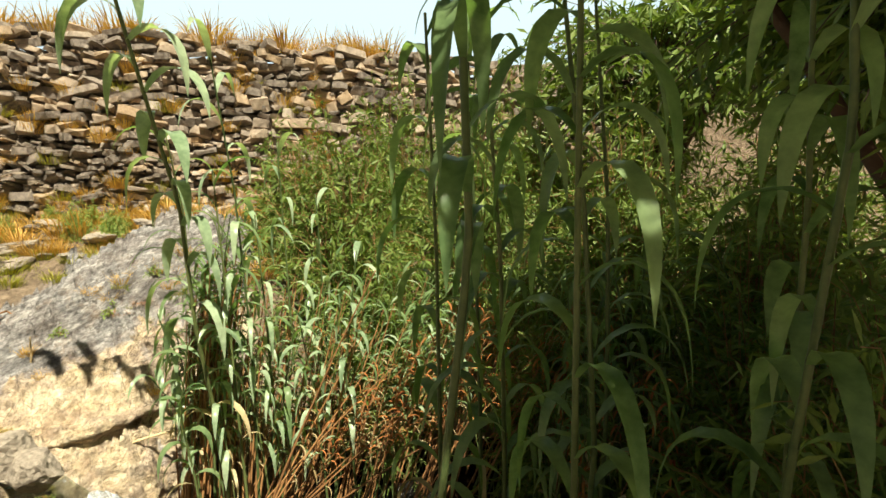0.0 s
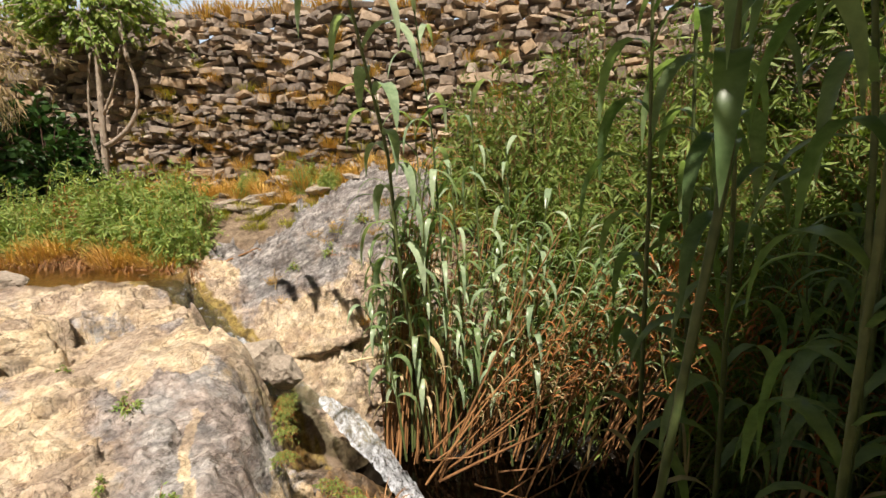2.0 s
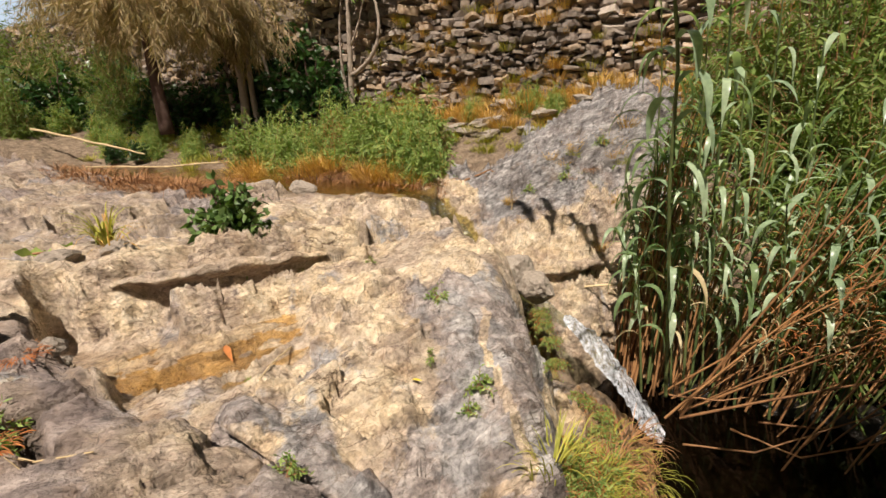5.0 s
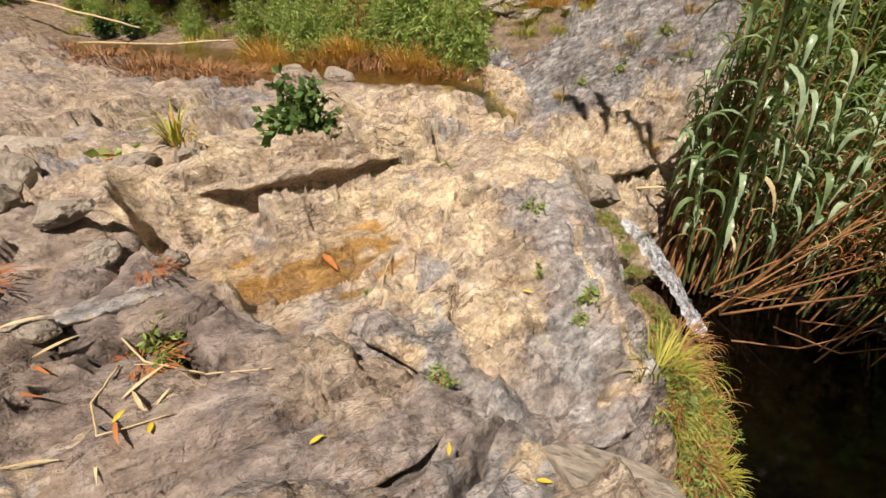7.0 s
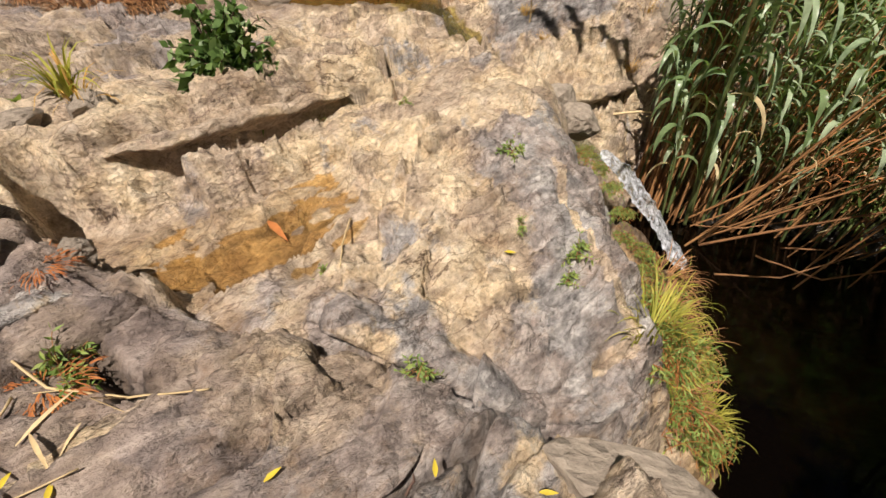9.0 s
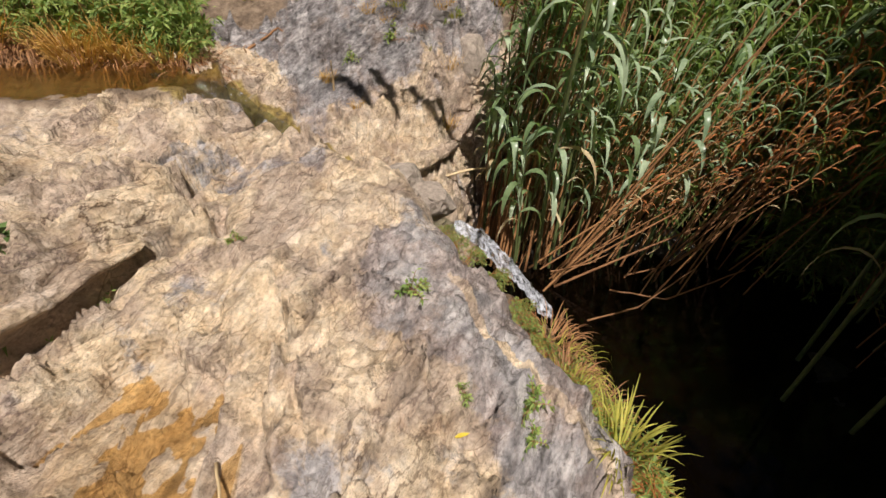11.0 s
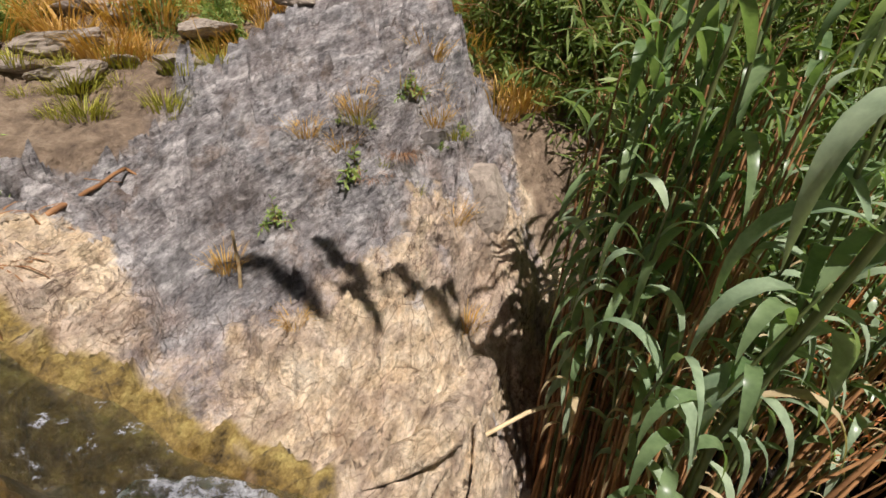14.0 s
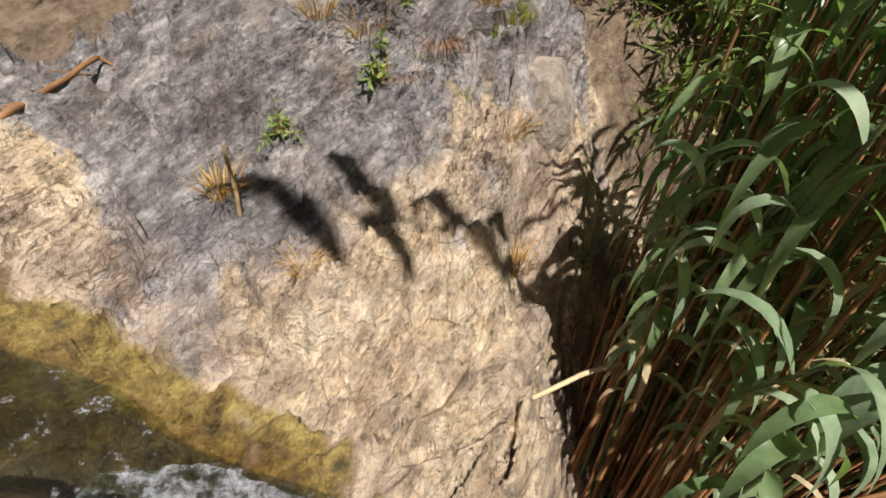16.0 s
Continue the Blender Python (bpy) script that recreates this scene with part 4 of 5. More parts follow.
for k in range(6):
    random.seed(400 + k)
    x, y, top = -1.05 + 0.3 * k, 4.72 + 0.02 * k + rnd(-0.1, 0.3), rnd(0.1, 1.2)
    hero_cane("leafy green giant reed on the stream side of the clump", [(x + 0.12, y + 0.25, -1.85), (x + 0.06, y + 0.12, -1.0), (x, y, top * 0.4 - 0.5), (x + rnd(-0.12, 0.2), y - 0.2, top)], 14, 0.46, 0.055, 0.3, 0.33, 0.013, rnd(0, 6), (REED_STEM, PALEREED if k % 3 else REED, REED_DRY))
for k in range(4):
    random.seed(420 + k)
    x, y, top = -1.1 - 0.02 * k, 4.98 + 0.18 * k, rnd(0.0, 0.9)
    hero_cane("short leafy reed at the edge of the clump", [(x + 0.15, y + 0.05, -1.8), (x + 0.1, y + 0.02, -1.0), (x, y, top * 0.4 - 0.45), (x - rnd(0.0, 0.2), y - 0.25, top)], 12, 0.42, 0.05, 0.35, 0.38, 0.012, rnd(0, 6), (REED_STEM, PALEREED, REED_DRY))
# shaded reeds that stand close by
DARK = [((0.55, 1.9, -1.9), (0.62, 1.62, 0.4), (0.7, 1.5, 1.45), (0.62, 1.4, 2.7), (0.3, 1.45, 3.5), (-0.4, 1.55, 4.2), (-1.2, 1.6, 4.5)), ((1.15, 1.7, -1.9), (1.1, 1.5, 0.5), (1.0, 1.35, 1.6), (0.9, 1.2, 2.7)),
        ((1.5, 2.2, -1.9), (1.5, 2.0, 0.4), (1.35, 1.9, 1.6), (1.1, 1.8, 3.0)),
        ((1.7, 1.3, -1.6), (1.7, 1.2, 0.6), (1.6, 1.0, 1.8), (1.35, 0.9, 2.9)), ((1.9, 2.6, -1.9), (1.9, 2.5, 0.4), (1.8, 2.4, 1.6), (1.6, 2.3, 2.9)), ((2.2, 1.7, -1.9), (2.2, 1.6, 0.4), (2.1, 1.5, 1.6), (1.9, 1.4, 2.9)),
        ((1.0, 3.1, -1.9), (0.98, 3.0, 0.0), (0.92, 2.85, 1.3), (0.8, 2.6, 2.6)), ((1.35, 2.75, -1.9), (1.3, 2.65, 0.0), (1.2, 2.5, 1.3), (1.0, 2.3, 2.7)), ((1.45, 3.5, -1.9), (1.4, 3.4, 0.0), (1.3, 3.25, 1.4), (1.15, 3.0, 2.8))]
for k, path in enumerate(DARK):
    hero_cane("giant reed in deep shade with broad hanging leaves", path, 20, 0.7, 0.075, 0.3 if k else 0.44, 0.33, 0.018, 0.7 + k * 1.3)

GREEN = (REED_STEM, REED, REED_DRY)
BROWN = (CANE_DRY, REED, REED_DRY)
RUST = (CANE_DRY, RUST_LEAF, RUST_LEAF)
protos = []
for k in range(5):
    protos.append(crowd_cane("giant_reed", "green giant reed in the dense clump", "reed clump", GREEN if k % 2 else (REED_STEM, PALEREED, REED_DRY), length=rnd(2.6, 3.6), bend=rnd(0.2, 0.6), leaves=15, leaf_len=0.56, leaf_w=0.062, dry_below=0.42, bare=0.3, radius=0.015))
for k in range(4):
    protos.append(crowd_cane("giant_reed", "brown dry cane with withered leaves", "reed clump", BROWN, length=rnd(2.4, 3.4), bend=rnd(0.1, 0.5), leaves=8, leaf_len=0.42, leaf_w=0.04, dry_below=0.75, bare=0.4, radius=0.014))
for k in range(2):
    protos.append(crowd_cane("giant_reed", "dead cane with rust red leaves", "reed clump", RUST, length=rnd(2.2, 2.8), bend=rnd(0.2, 0.5), leaves=18, leaf_len=0.22, leaf_w=0.022, dry_below=0.5, bare=0.45, radius=0.008))
for k in range(2):
    protos.append(crowd_cane("giant_reed", "bare brown cane stripped of its leaves", "reed clump", BROWN, length=rnd(2.8, 3.4), bend=rnd(0.05, 0.25), leaves=4, leaf_len=0.4, leaf_w=0.035, dry_below=0.8, bare=0.3, radius=0.015))
used = set()


def plant_cane(k, x, y, lean, toward, scale, z=None):
    m = Matrix.Translation((x, y, height(x, y) - 0.05 if z is None else z)) @ Euler((0, 0, toward)).to_matrix().to_4x4() @ Euler((0, lean, 0)).to_matrix().to_4x4() @ Matrix.Diagonal((scale, scale, scale, 1))
    if k in used:
        copy_thing(protos[k], m)
    else:
        used.add(k)
        protos[k].matrix_basis = m


# the clump: upright canes on its stream side, dry ones fanned out over the hollow
for k in range(13):
    plant_cane(k, -0.5 + 0.2 * k, 5.4 + 0.1 * (k % 3), 0.1 + 0.03 * k, rnd(-0.5, 0.5), 0.85)
for _ in range(84):
    x = rnd(-1.15, 2.4)
    y = 5.1 + 0.2 * x * 0.3 + abs(random.gauss(0, 0.55))
    k = random.choice((0, 1, 2, 3, 4, 5, 6, 7, 8, 5, 6))
    plant_cane(k, x, y, rnd(0.02, 0.22) + 0.1 * max(0, x), rnd(-0.7, 0.7), rnd(0.6, 0.8) + 0.14 * max(0, min(2, x + 0.6)), -1.95)
for _ in range(10):
    plant_cane(random.choice((11, 12, 11, 12, 5, 7, 9, 10)), rnd(-0.95, -0.2), rnd(4.75, 5.2), rnd(0.3, 0.85), rnd(-0.5, 0.35), rnd(0.75, 1.15), -1.85)
random.seed(440)
for k in range(10):
    plant_cane((11, 12, 5, 12)[k % 4], -1.2 + rnd(0, 0.45), 4.9 + rnd(0, 0.35), rnd(-0.06, 0.2), rnd(-0.8, 0.8), rnd(0.85, 1.1), -1.85)
for k in range(7):
    plant_cane((12, 9, 11, 10)[k % 4], -0.62 + rnd(-0.12, 0.12), 4.7 + rnd(-0.1, 0.25), 0.35 + 0.1 * k, rnd(-0.35, 0.1), rnd(0.9, 1.2), -1.9)
for _ in range(56):
    plant_cane(random.choice((5, 11, 12, 11, 12, 8, 3)), rnd(-1.3, -0.85), rnd(5.1, 5.75), rnd(-0.05, 0.12), rnd(-1, 1), rnd(0.85, 1.15), -1.8)
for _ in range(52):
    x = rnd(-1.25, 0.5)
    plant_cane(random.choice((11, 12, 11, 12, 5, 7)), x, 5.0 + rnd(0, 0.7), rnd(0.0, 0.16) + 0.12 * max(0, x + 0.6), rnd(-0.6, 0.6), rnd(0.75, 1.05), -1.9)
for _ in range(45):
    plant_cane(random.choice((1, 3, 9, 10)), rnd(1.9, 4.6), rnd(2.3, 5.2), rnd(0.0, 0.35), rnd(-3, 3), rnd(0.8, 1.15), -2.0)


for _ in range(18):
    plant_cane(random.choice((9, 10)), rnd(0.3, 1.7), rnd(4.3, 5.2), rnd(0.1, 0.5), rnd(-0.6, 0.6), rnd(0.95, 1.3), -1.95)


# ---- leafy plants ----
def foliage(name, label, category, at, radii, twigs, per_twig, leaf, mats, seed, droop=0.3, base=0.1, spread_from=0.0, trunk=None, group=""):
    """A shrub, herb or crown: twigs reach from the base into an uneven oval; narrow leaves sit along them."""
    random.seed(seed)
    leaf_mat, wood_mat = mats
    t = thing(name, label, category, Matrix.Translation(at), group)
    wood, leaves = Soup(), Soup()
    for _ in range(twigs):
        d = any_way()
        d.z = abs(d.z) if spread_from <= 0 else d.z
        far = rnd(0.55, 1.05) * (0.8 + 0.5 * noise.noise(d * 2.2 + Vector((seed, 0, 0))))
        tip = Vector((d.x * radii[0], d.y * radii[1], d.z * radii[2])) * far + Vector((0, 0, spread_from))
        start = Vector((rnd(-1, 1) * base, rnd(-1, 1) * base, 0)) if spread_from <= 0 else Vector((d.x * radii[0], d.y * radii[1], d.z * radii[2])) * far * 0.35 + Vector((0, 0, spread_from))
        mid = start.lerp(tip, 0.5) + Vector((0, 0, (tip - start).length * 0.22))
        tip = tip - Vector((0, 0, droop * (tip - start).length * 0.6))
        line = bezier(start, mid, tip, 6)
        wood.tube(line, [max(0.0015, leaf[1] * 0.22 * (1 - 0.12 * k)) for k in range(7)], 3, False)
        for k in range(per_twig):
            s = 0.25 + 0.75 * (k + rnd(0, 1)) / per_twig
            p = line[int(s * 5.99)].lerp(line[min(6, int(s * 5.99) + 1)], rnd(0, 1))
            way = (line[-1] - line[3]).normalized() * 0.6 + any_way() * 0.9 + Vector((0, 0, -droop))
            leaves.leaf(p, way, any_way(), leaf[0] * rnd(0.6, 1.2), leaf[1] * rnd(0.7, 1.2))
    if trunk:
        for line, r in trunk:
            wood.tube(bezier(*[Vector(p) for p in line], 10), [r * (1 - 0.05 * k) for k in range(11)], 9)
    part("stalk" if not trunk else "trunk", wood.mesh("stalk", wood_mat, True), t)
    part("foliage" if not trunk else "crown", leaves.mesh("foliage", leaf_mat), t)
    return t


def again(ob, x, y, z, turn, scale):
    return copy_thing(ob, Matrix.LocRotScale((x, y, z), Euler((0, 0, turn)), (scale, scale, scale)))


# shrubs behind the reeds, and the trees that shade them
willow = foliage("willow_shrub", "dense willow shrub with narrow green leaves", "shrub", (0.6, 7.3, -0.3), (1.8, 1.5, 5.2), 620, 26, (0.17, 0.03), (SHRUB, CANE_DRY), 41, 0.45, 0.4, group="willow shrubs")
again(willow, -0.1, 8.2, 0.2, 2.9, 0.85)
again(willow, 1.7, 8.8, 0.3, 0.9, 1.1)
again(willow, 4.2, 8.8, 0.2, 2.2, 1.2)
again(willow, 6.5, 8.0, 0.0, 1.2, 1.3)
again(willow, 2.6, 7.0, -0.4, 1.9, 1.15)
again(willow, 4.6, 6.4, -0.6, 3.4, 1.2)
again(willow, 3.0, 5.0, -2.0, 0.7, 0.9)
again(willow, 4.0, 3.1, -2.0, 2.6, 1.05)
again(willow, 1.0, 6.4, -1.6, 5.0, 0.9)
again(willow, 5.4, 4.6, -1.6, 4.4, 1.3)
again(willow, 7.4, 5.8, -0.6, 2.4, 1.25)
again(willow, 8.6, 3.6, -0.6, 0.4, 1.25)
again(willow, 2.9, 1.6, -1.6, 4.0, 1.05)
big = foliage("shade_tree", "tall leafy tree that shades the reed hollow", "tree", (4.4, -1.4, -0.3), (2.5, 3.4, 1.9), 520, 26, (0.24, 0.06), (SHRUB, BARK), 43, 0.3, spread_from=5.0,
              trunk=[(((0, 0, 0), (0.2, 0.1, 2.0), (-0.2, 0.2, 4.6)), 0.16), (((0, 0, 2.6), (0.6, 0.5, 3.6), (1.4, 1.0, 5.0)), 0.08), (((-0.1, 0.1, 3.2), (-0.7, 0.8, 4.0), (-1.2, 1.4, 5.2)), 0.07)])
again(big, 5.2, 2.6, -1.9, 2.2, 1.05)
again(big, 4.7, 0.2, -1.2, 5.2, 0.85)
again(big, 6.0, 7.5, -1.0, 4.2, 1.0)

# slender trees out of view, added to keep sun off reeds and hollow
slim = foliage("shade_tree", "unseen slender tree added to shade the near reeds", "tree", (2.85, -0.05, -0.25), (1.35, 1.5, 1.0), 330, 26, (0.2, 0.055), (SHRUB, BARK), 44, 0.3, spread_from=4.3,
        trunk=[(((0, 0, 0), (0.1, 0.1, 2.0), (0.0, 0.1, 4.2)), 0.07), (((0, 0, 2.6), (-0.3, 0.3, 3.4), (-0.7, 0.6, 4.3)), 0.04)])

again(slim, 1.45, -1.25, -0.3, 1.7, 1.0)
again(slim, 1.95, 0.6, -1.9, 3.1, 1.4)
again(slim, 4.7, 1.7, -1.9, 4.6, 1.45)
again(slim, 3.75, 1.95, -1.9, 0.8, 1.6)

# green herbs on the far bank of the pool
herb = foliage("herb_clump", "bushy green herbs on the pool bank", "plant", (-4.6, 6.35, 0.3), (0.75, 0.55, 1.5), 170, 30, (0.115, 0.022), (HERB, DRYGRASS), 51, 0.35, 0.35, group="bank herbs")
herb2 = foliage("herb_clump", "bushy green herbs with rusty flower heads on the bank", "plant", (-5.5, 6.6, 0.3), (0.8, 0.55, 1.6), 170, 30, (0.115, 0.022), (HERB, CANE_DRY), 52, 0.3, 0.35, group="bank herbs")
random.seed(53)
for k in range(20):
    x = -4.3 - 0.24 * k + rnd(-0.1, 0.1)
    y = 6.35 + 0.1 * (k % 4) + 0.05 * max(0, -x - 5) + 0.35 * (k % 3)
    again(herb if k % 2 else herb2, x, y, height(x, y) - 0.03, rnd(0, 6), rnd(0.75, 1.05))
for k in range(8):
    x, y = -10.6 - 0.5 * k, 7.0 + 0.4 * (k % 3)
    again(herb, x, y, height(x, y) - 0.03, rnd(0, 6), rnd(0.5, 0.8))


# ---- grasses ----
def tuft(name, label, at, n, length, width, mat, seed, lean=0.6, droop=1.4, rad=0.06, bias=(0, 0), group="", cat="grass"):
    random.seed(seed)
    s = Soup()
    for _ in range(n):
        a, r = rnd(0, 6.28), rad * math.sqrt(random.random())
        s.blade((math.cos(a) * r, math.sin(a) * r, 0), (math.cos(a) * lean * rnd(0.2, 1.2) + bias[0], math.sin(a) * lean * rnd(0.2, 1.2) + bias[1], 1), length * rnd(0.5, 1.1), width, droop * rnd(0.5, 1.4), 5, 0.2, rnd(-0.5, 0.5), 0.7)
    ob = new(name, s.mesh(name, mat, True))
    ob.matrix_basis = Matrix.Translation(at)
    return tagged(ob, label, cat, group)


dry = tuft("dry_grass_tuft", "tuft of orange dry grass", (-3.7, 8.4, height(-3.7, 8.4)), 90, 0.3, 0.007, DRYGRASS, 61, rad=0.14, group="dry grass tufts")
fresh = tuft("grass_tuft", "tuft of fresh yellow green grass", (-3.9, 7.8, height(-3.9, 7.8)), 90, 0.22, 0.007, GREENGRASS, 62, rad=0.16, group="fresh grass tufts")
random.seed(63)
for _ in range(90):
    x, y = rnd(-8.5, -0.5), rnd(8.3, 9.6)
    again(dry, x, y, height(x, y) - 0.02, rnd(0, 6), rnd(0.8, 1.8))
for _ in range(14):
    x, y = rnd(-7.2, -2.6), rnd(8.6, 9.5)
    again(herb2 if random.random() < 0.5 else herb, x, y, height(x, y) - 0.03, rnd(0, 6), rnd(0.3, 0.55))
for _ in range(26):
    x, y = rnd(-4.6, -2.9), rnd(7.5, 8.6)
    again(fresh, x, y, height(x, y) - 0.02, rnd(0, 6), rnd(0.5, 1.0))
for _ in range(90):
    x = rnd(-11, 3)
    again(dry, x, 10.48 + rnd(-0.1, 0.5), 4.66, rnd(0, 6), rnd(1.0, 2.4))
for _ in range(46):
    x = -4.2 - rnd(0, 4.6)
    y = 6.05 + 0.08 * (-x - 4.2) + rnd(-0.15, 0.3)
    again(dry, x, y, height(x, y) - 0.02, rnd(0, 6), rnd(1.1, 1.9))
for _ in range(150):
    z = 1.2 + 3.2 * random.random() ** 2.2
    again(dry if random.random() < 0.7 else fresh, rnd(-8, 0.5), wall_face(z) - 0.14, z - 0.03, rnd(0, 6), rnd(0.5, 1.3))


# ---- trees and shrubs on the far bank ----
tan = foliage("leaning_tree", "old tree with dark red trunk and drooping tan foliage", "tree", (-11.95, 7.4, 1.0), (5.2, 2.6, 1.7), 620, 70, (0.27, 0.017), (TANLEAF, BARK), 71, 0.5, spread_from=3.1,
              trunk=[(((0, 0, -0.1), (-0.05, 0.0, 1.0), (-0.25, 0.1, 2.4)), 0.17), (((-0.25, 0.1, 2.3), (-0.6, 0.2, 3.2), (-1.8, 0.3, 4.6)), 0.12), (((-0.25, 0.1, 2.3), (0.4, 0.0, 3.0), (2.2, -0.2, 4.2)), 0.1)])
foliage("olive_tree", "twisted pale trunks under hanging dry branches", "tree", (-10.7, 8.6, height(-10.7, 8.6)), (1.9, 1.0, 1.2), 200, 44, (0.28, 0.016), (TANLEAF, PALEBARK), 72, 1.2, spread_from=2.6,
        trunk=[(((0, 0, -0.1), (0.25, 0.1, 1.2), (-0.1, 0.0, 2.8)), 0.13), (((0.5, 0.1, -0.1), (0.2, 0.1, 1.0), (0.6, 0.0, 2.7)), 0.09), (((-0.3, 0.1, -0.1), (-0.5, 0.1, 1.3), (-0.3, 0.0, 2.6)), 0.07), (((0.9, 0.1, -0.1), (1.2, 0.1, 1.0), (0.8, 0.0, 2.3)), 0.06)])
hedge = foliage("dark_shrub", "dark evergreen shrub in the shade of the wall", "shrub", (-8.9, 9.1, height(-8.9, 9.1)), (0.9, 0.6, 1.6), 220, 20, (0.1, 0.055), (DARKLEAF, BARK), 73, 0.3, 0.3, group="dark shrubs")
again(hedge, -10.0, 9.4, 0.9, 1.2, 1.2)
again(hedge, -11.4, 9.3, 0.9, 2.6, 1.35)
again(hedge, -12.8, 9.2, 0.9, 3.9, 1.45)
again(hedge, -14.4, 9.0, 0.9, 5.0, 1.5)
again(hedge, -12.2, 6.75, 0.4, 0.4, 0.42)
again(hedge, -12.9, 6.6, 0.35, 2.1, 0.45)
again(hedge, -8.2, 9.2, 1.0, 3.0, 0.9)
again(hedge, -9.3, 9.4, 1.0, 0.2, 2.3)
again(hedge, -8.7, 9.0, 0.9, 1.7, 1.5)
again(hedge, -10.9, 9.6, 1.0, 4.2, 2.1)
again(hedge, -16.0, 9.2, 0.9, 1.0, 1.9)
again(hedge, -18.0, 8.2, 0.7, 2.0, 2.2)
fig = foliage("wall_tree", "small tree with bare pale looping stems against the wall", "tree", (-7.95, 9.4, height(-7.95, 9.4)), (2.8, 0.7, 1.0), 260, 20, (0.13, 0.07), (HERB, PALEBARK), 74, 0.4, spread_from=3.7,
              trunk=[(((0, 0, -0.1), (0.15, 0, 2.2), (0.3, 0.0, 4.4)), 0.075), (((0.05, 0, 1.05), (1.3, -0.05, 1.5), (0.85, 0.0, 2.7)), 0.055), (((0.85, 0, 2.7), (0.7, 0.0, 3.4), (0.8, 0.0, 4.4)), 0.05), (((-0.05, 0, 0.6), (-0.3, 0, 1.6), (0.05, 0.0, 2.9)), 0.04), (((0.15, 0, 1.7), (0.6, -0.05, 2.3), (0.7, 0.0, 3.0)), 0.03)])
again(willow, -15.5, 8.6, 0.6, 1.0, 0.75)
again(willow, -17.0, 6.5, 0.4, 3.0, 0.7)

# rust flower heads and low growth on the pool bank
rusty = foliage("flowering_herb", "herb with orange brown flower heads", "plant", (-5.9, 6.9, height(-5.9, 6.9)), (0.45, 0.35, 0.95), 60, 16, (0.03, 0.02), (RUST_LEAF, CANE_DRY), 75, 0.05, 0.3, group="flowering herbs")
random.seed(76)
for _ in range(7):
    x, y = rnd(-7.4, -5.2), rnd(6.7, 7.3)
    again(rusty, x, y, height(x, y), rnd(0, 6), rnd(0.85, 1.1))
litter = tuft("dead_grass_mat", "matted brown dead grass hanging over the bank", (-4.2, 6.1, height(-4.2, 6.1)), 160, 0.26, 0.006, CANE_DRY, 77, 1.4, 2.6, 0.22, group="dead grass mats")
random.seed(78)
for _ in range(40):
    x = -3.95 - rnd(0, 4.8)
    y = 6.12 + 0.1 * (-x - 4.2) + rnd(-0.12, 0.2)
    again(litter, x, y, height(x, y) - 0.01, rnd(0, 6), rnd(1.0, 1.7))
for _ in range(46):
    x, y = rnd(-9.5, -6.2), rnd(3.5, 4.4)
    again(litter, x, y, height(x, y) - 0.01, rnd(0, 6), rnd(0.8, 1.5))
for _ in range(34):
    x, y = rnd(-15, -9.5), rnd(6.6, 8.6)
    again(fresh, x, y, height(x, y) - 0.02, rnd(0, 6), rnd(0.8, 1.8))
for _ in range(26):
    x, y = rnd(-0.9, 2.5), rnd(7.0, 9.5)
    again(dry, x, y, height(x, y) - 0.02, rnd(0, 6), rnd(0.8, 1.6))

# ---- plants rooted in the rock ----
foliage("leafy_bush", "compact dark green bush rooted in a rock crack", "shrub", (-4.17, 2.63, max(0.1, height(-4.17, 2.63)) + 0.02), (0.46, 0.42, 0.95), 190, 16, (0.1, 0.055), (BUSHLEAF, BARK), 81, 0.35, 0.06)
foliage("creeping_plant", "low creeping plant with heart shaped leaves", "plant", (-5.05, 1.7, height(-5.05, 1.7) + 0.03), (0.3, 0.25, 0.16), 12, 3, (0.11, 0.1), (HERB, CANE_DRY), 82, 0.1, 0.05)
tuft("withered_plant", "yellowing upright plant with dry hanging leaves", (-4.75, 1.9, height(-4.75, 1.9)), 40, 0.36, 0.016, GREENGRASS, 83, 0.3, 2.6, 0.06, cat="plant")
tuft("withered_plant", "dry brown stalks beside the rock basin", (-4.62, 1.86, height(-4.62, 1.86)), 18, 0.42, 0.009, DRYGRASS, 84, 0.5, 2.2, 0.06, cat="plant")
sprig = foliage("rock_sprig", "small green sprig in a joint of the slab", "plant", (-2.17, 2.6, height(-2.17, 2.6)), (0.12, 0.1, 0.13), 16, 9, (0.035, 0.012), (HERB, CANE_DRY), 85, 0.2, 0.03, group="rock sprigs")
for x, y, k in ((-1.68, 2.17, 1.15), (-1.7, 2.05, 0.9), (-2.0, 2.15, 0.7), (-3.45, 0.62, 1.4), (-3.35, 0.55, 1.0), (-2.2, 1.12, 1.1), (-2.85, 1.5, 0.7), (-3.6, 2.75, 0.9), (-3.75, 2.5, 0.8), (-3.9, 4.4, 0.8), (-2.35, 3.95, 0.8), (-2.6, 6.15, 1.1), (-1.75, 6.6, 1.2), (-2.15, 6.35, 1.5), (-3.1, 3.1, 0.6), (-2.0, 4.15, 1.0)):
    again(sprig, x, y, height(x, y) - 0.01, x * 7, k)
for x, y, k in ((-2.4, 6.45, 0.5), (-2.1, 6.5, 0.6), (-1.75, 6.75, 0.9), (-1.6, 6.9, 0.9), (-1.5, 7.1, 0.8), (-1.55, 6.3, 0.6), (-2.2, 6.45, 0.55), (-2.85, 6.0, 0.5), (-2.55, 5.65, 0.4), (-1.6, 5.9, 0.6)):
    again(dry, x, y, height(x, y) - 0.01, y * 5, k)

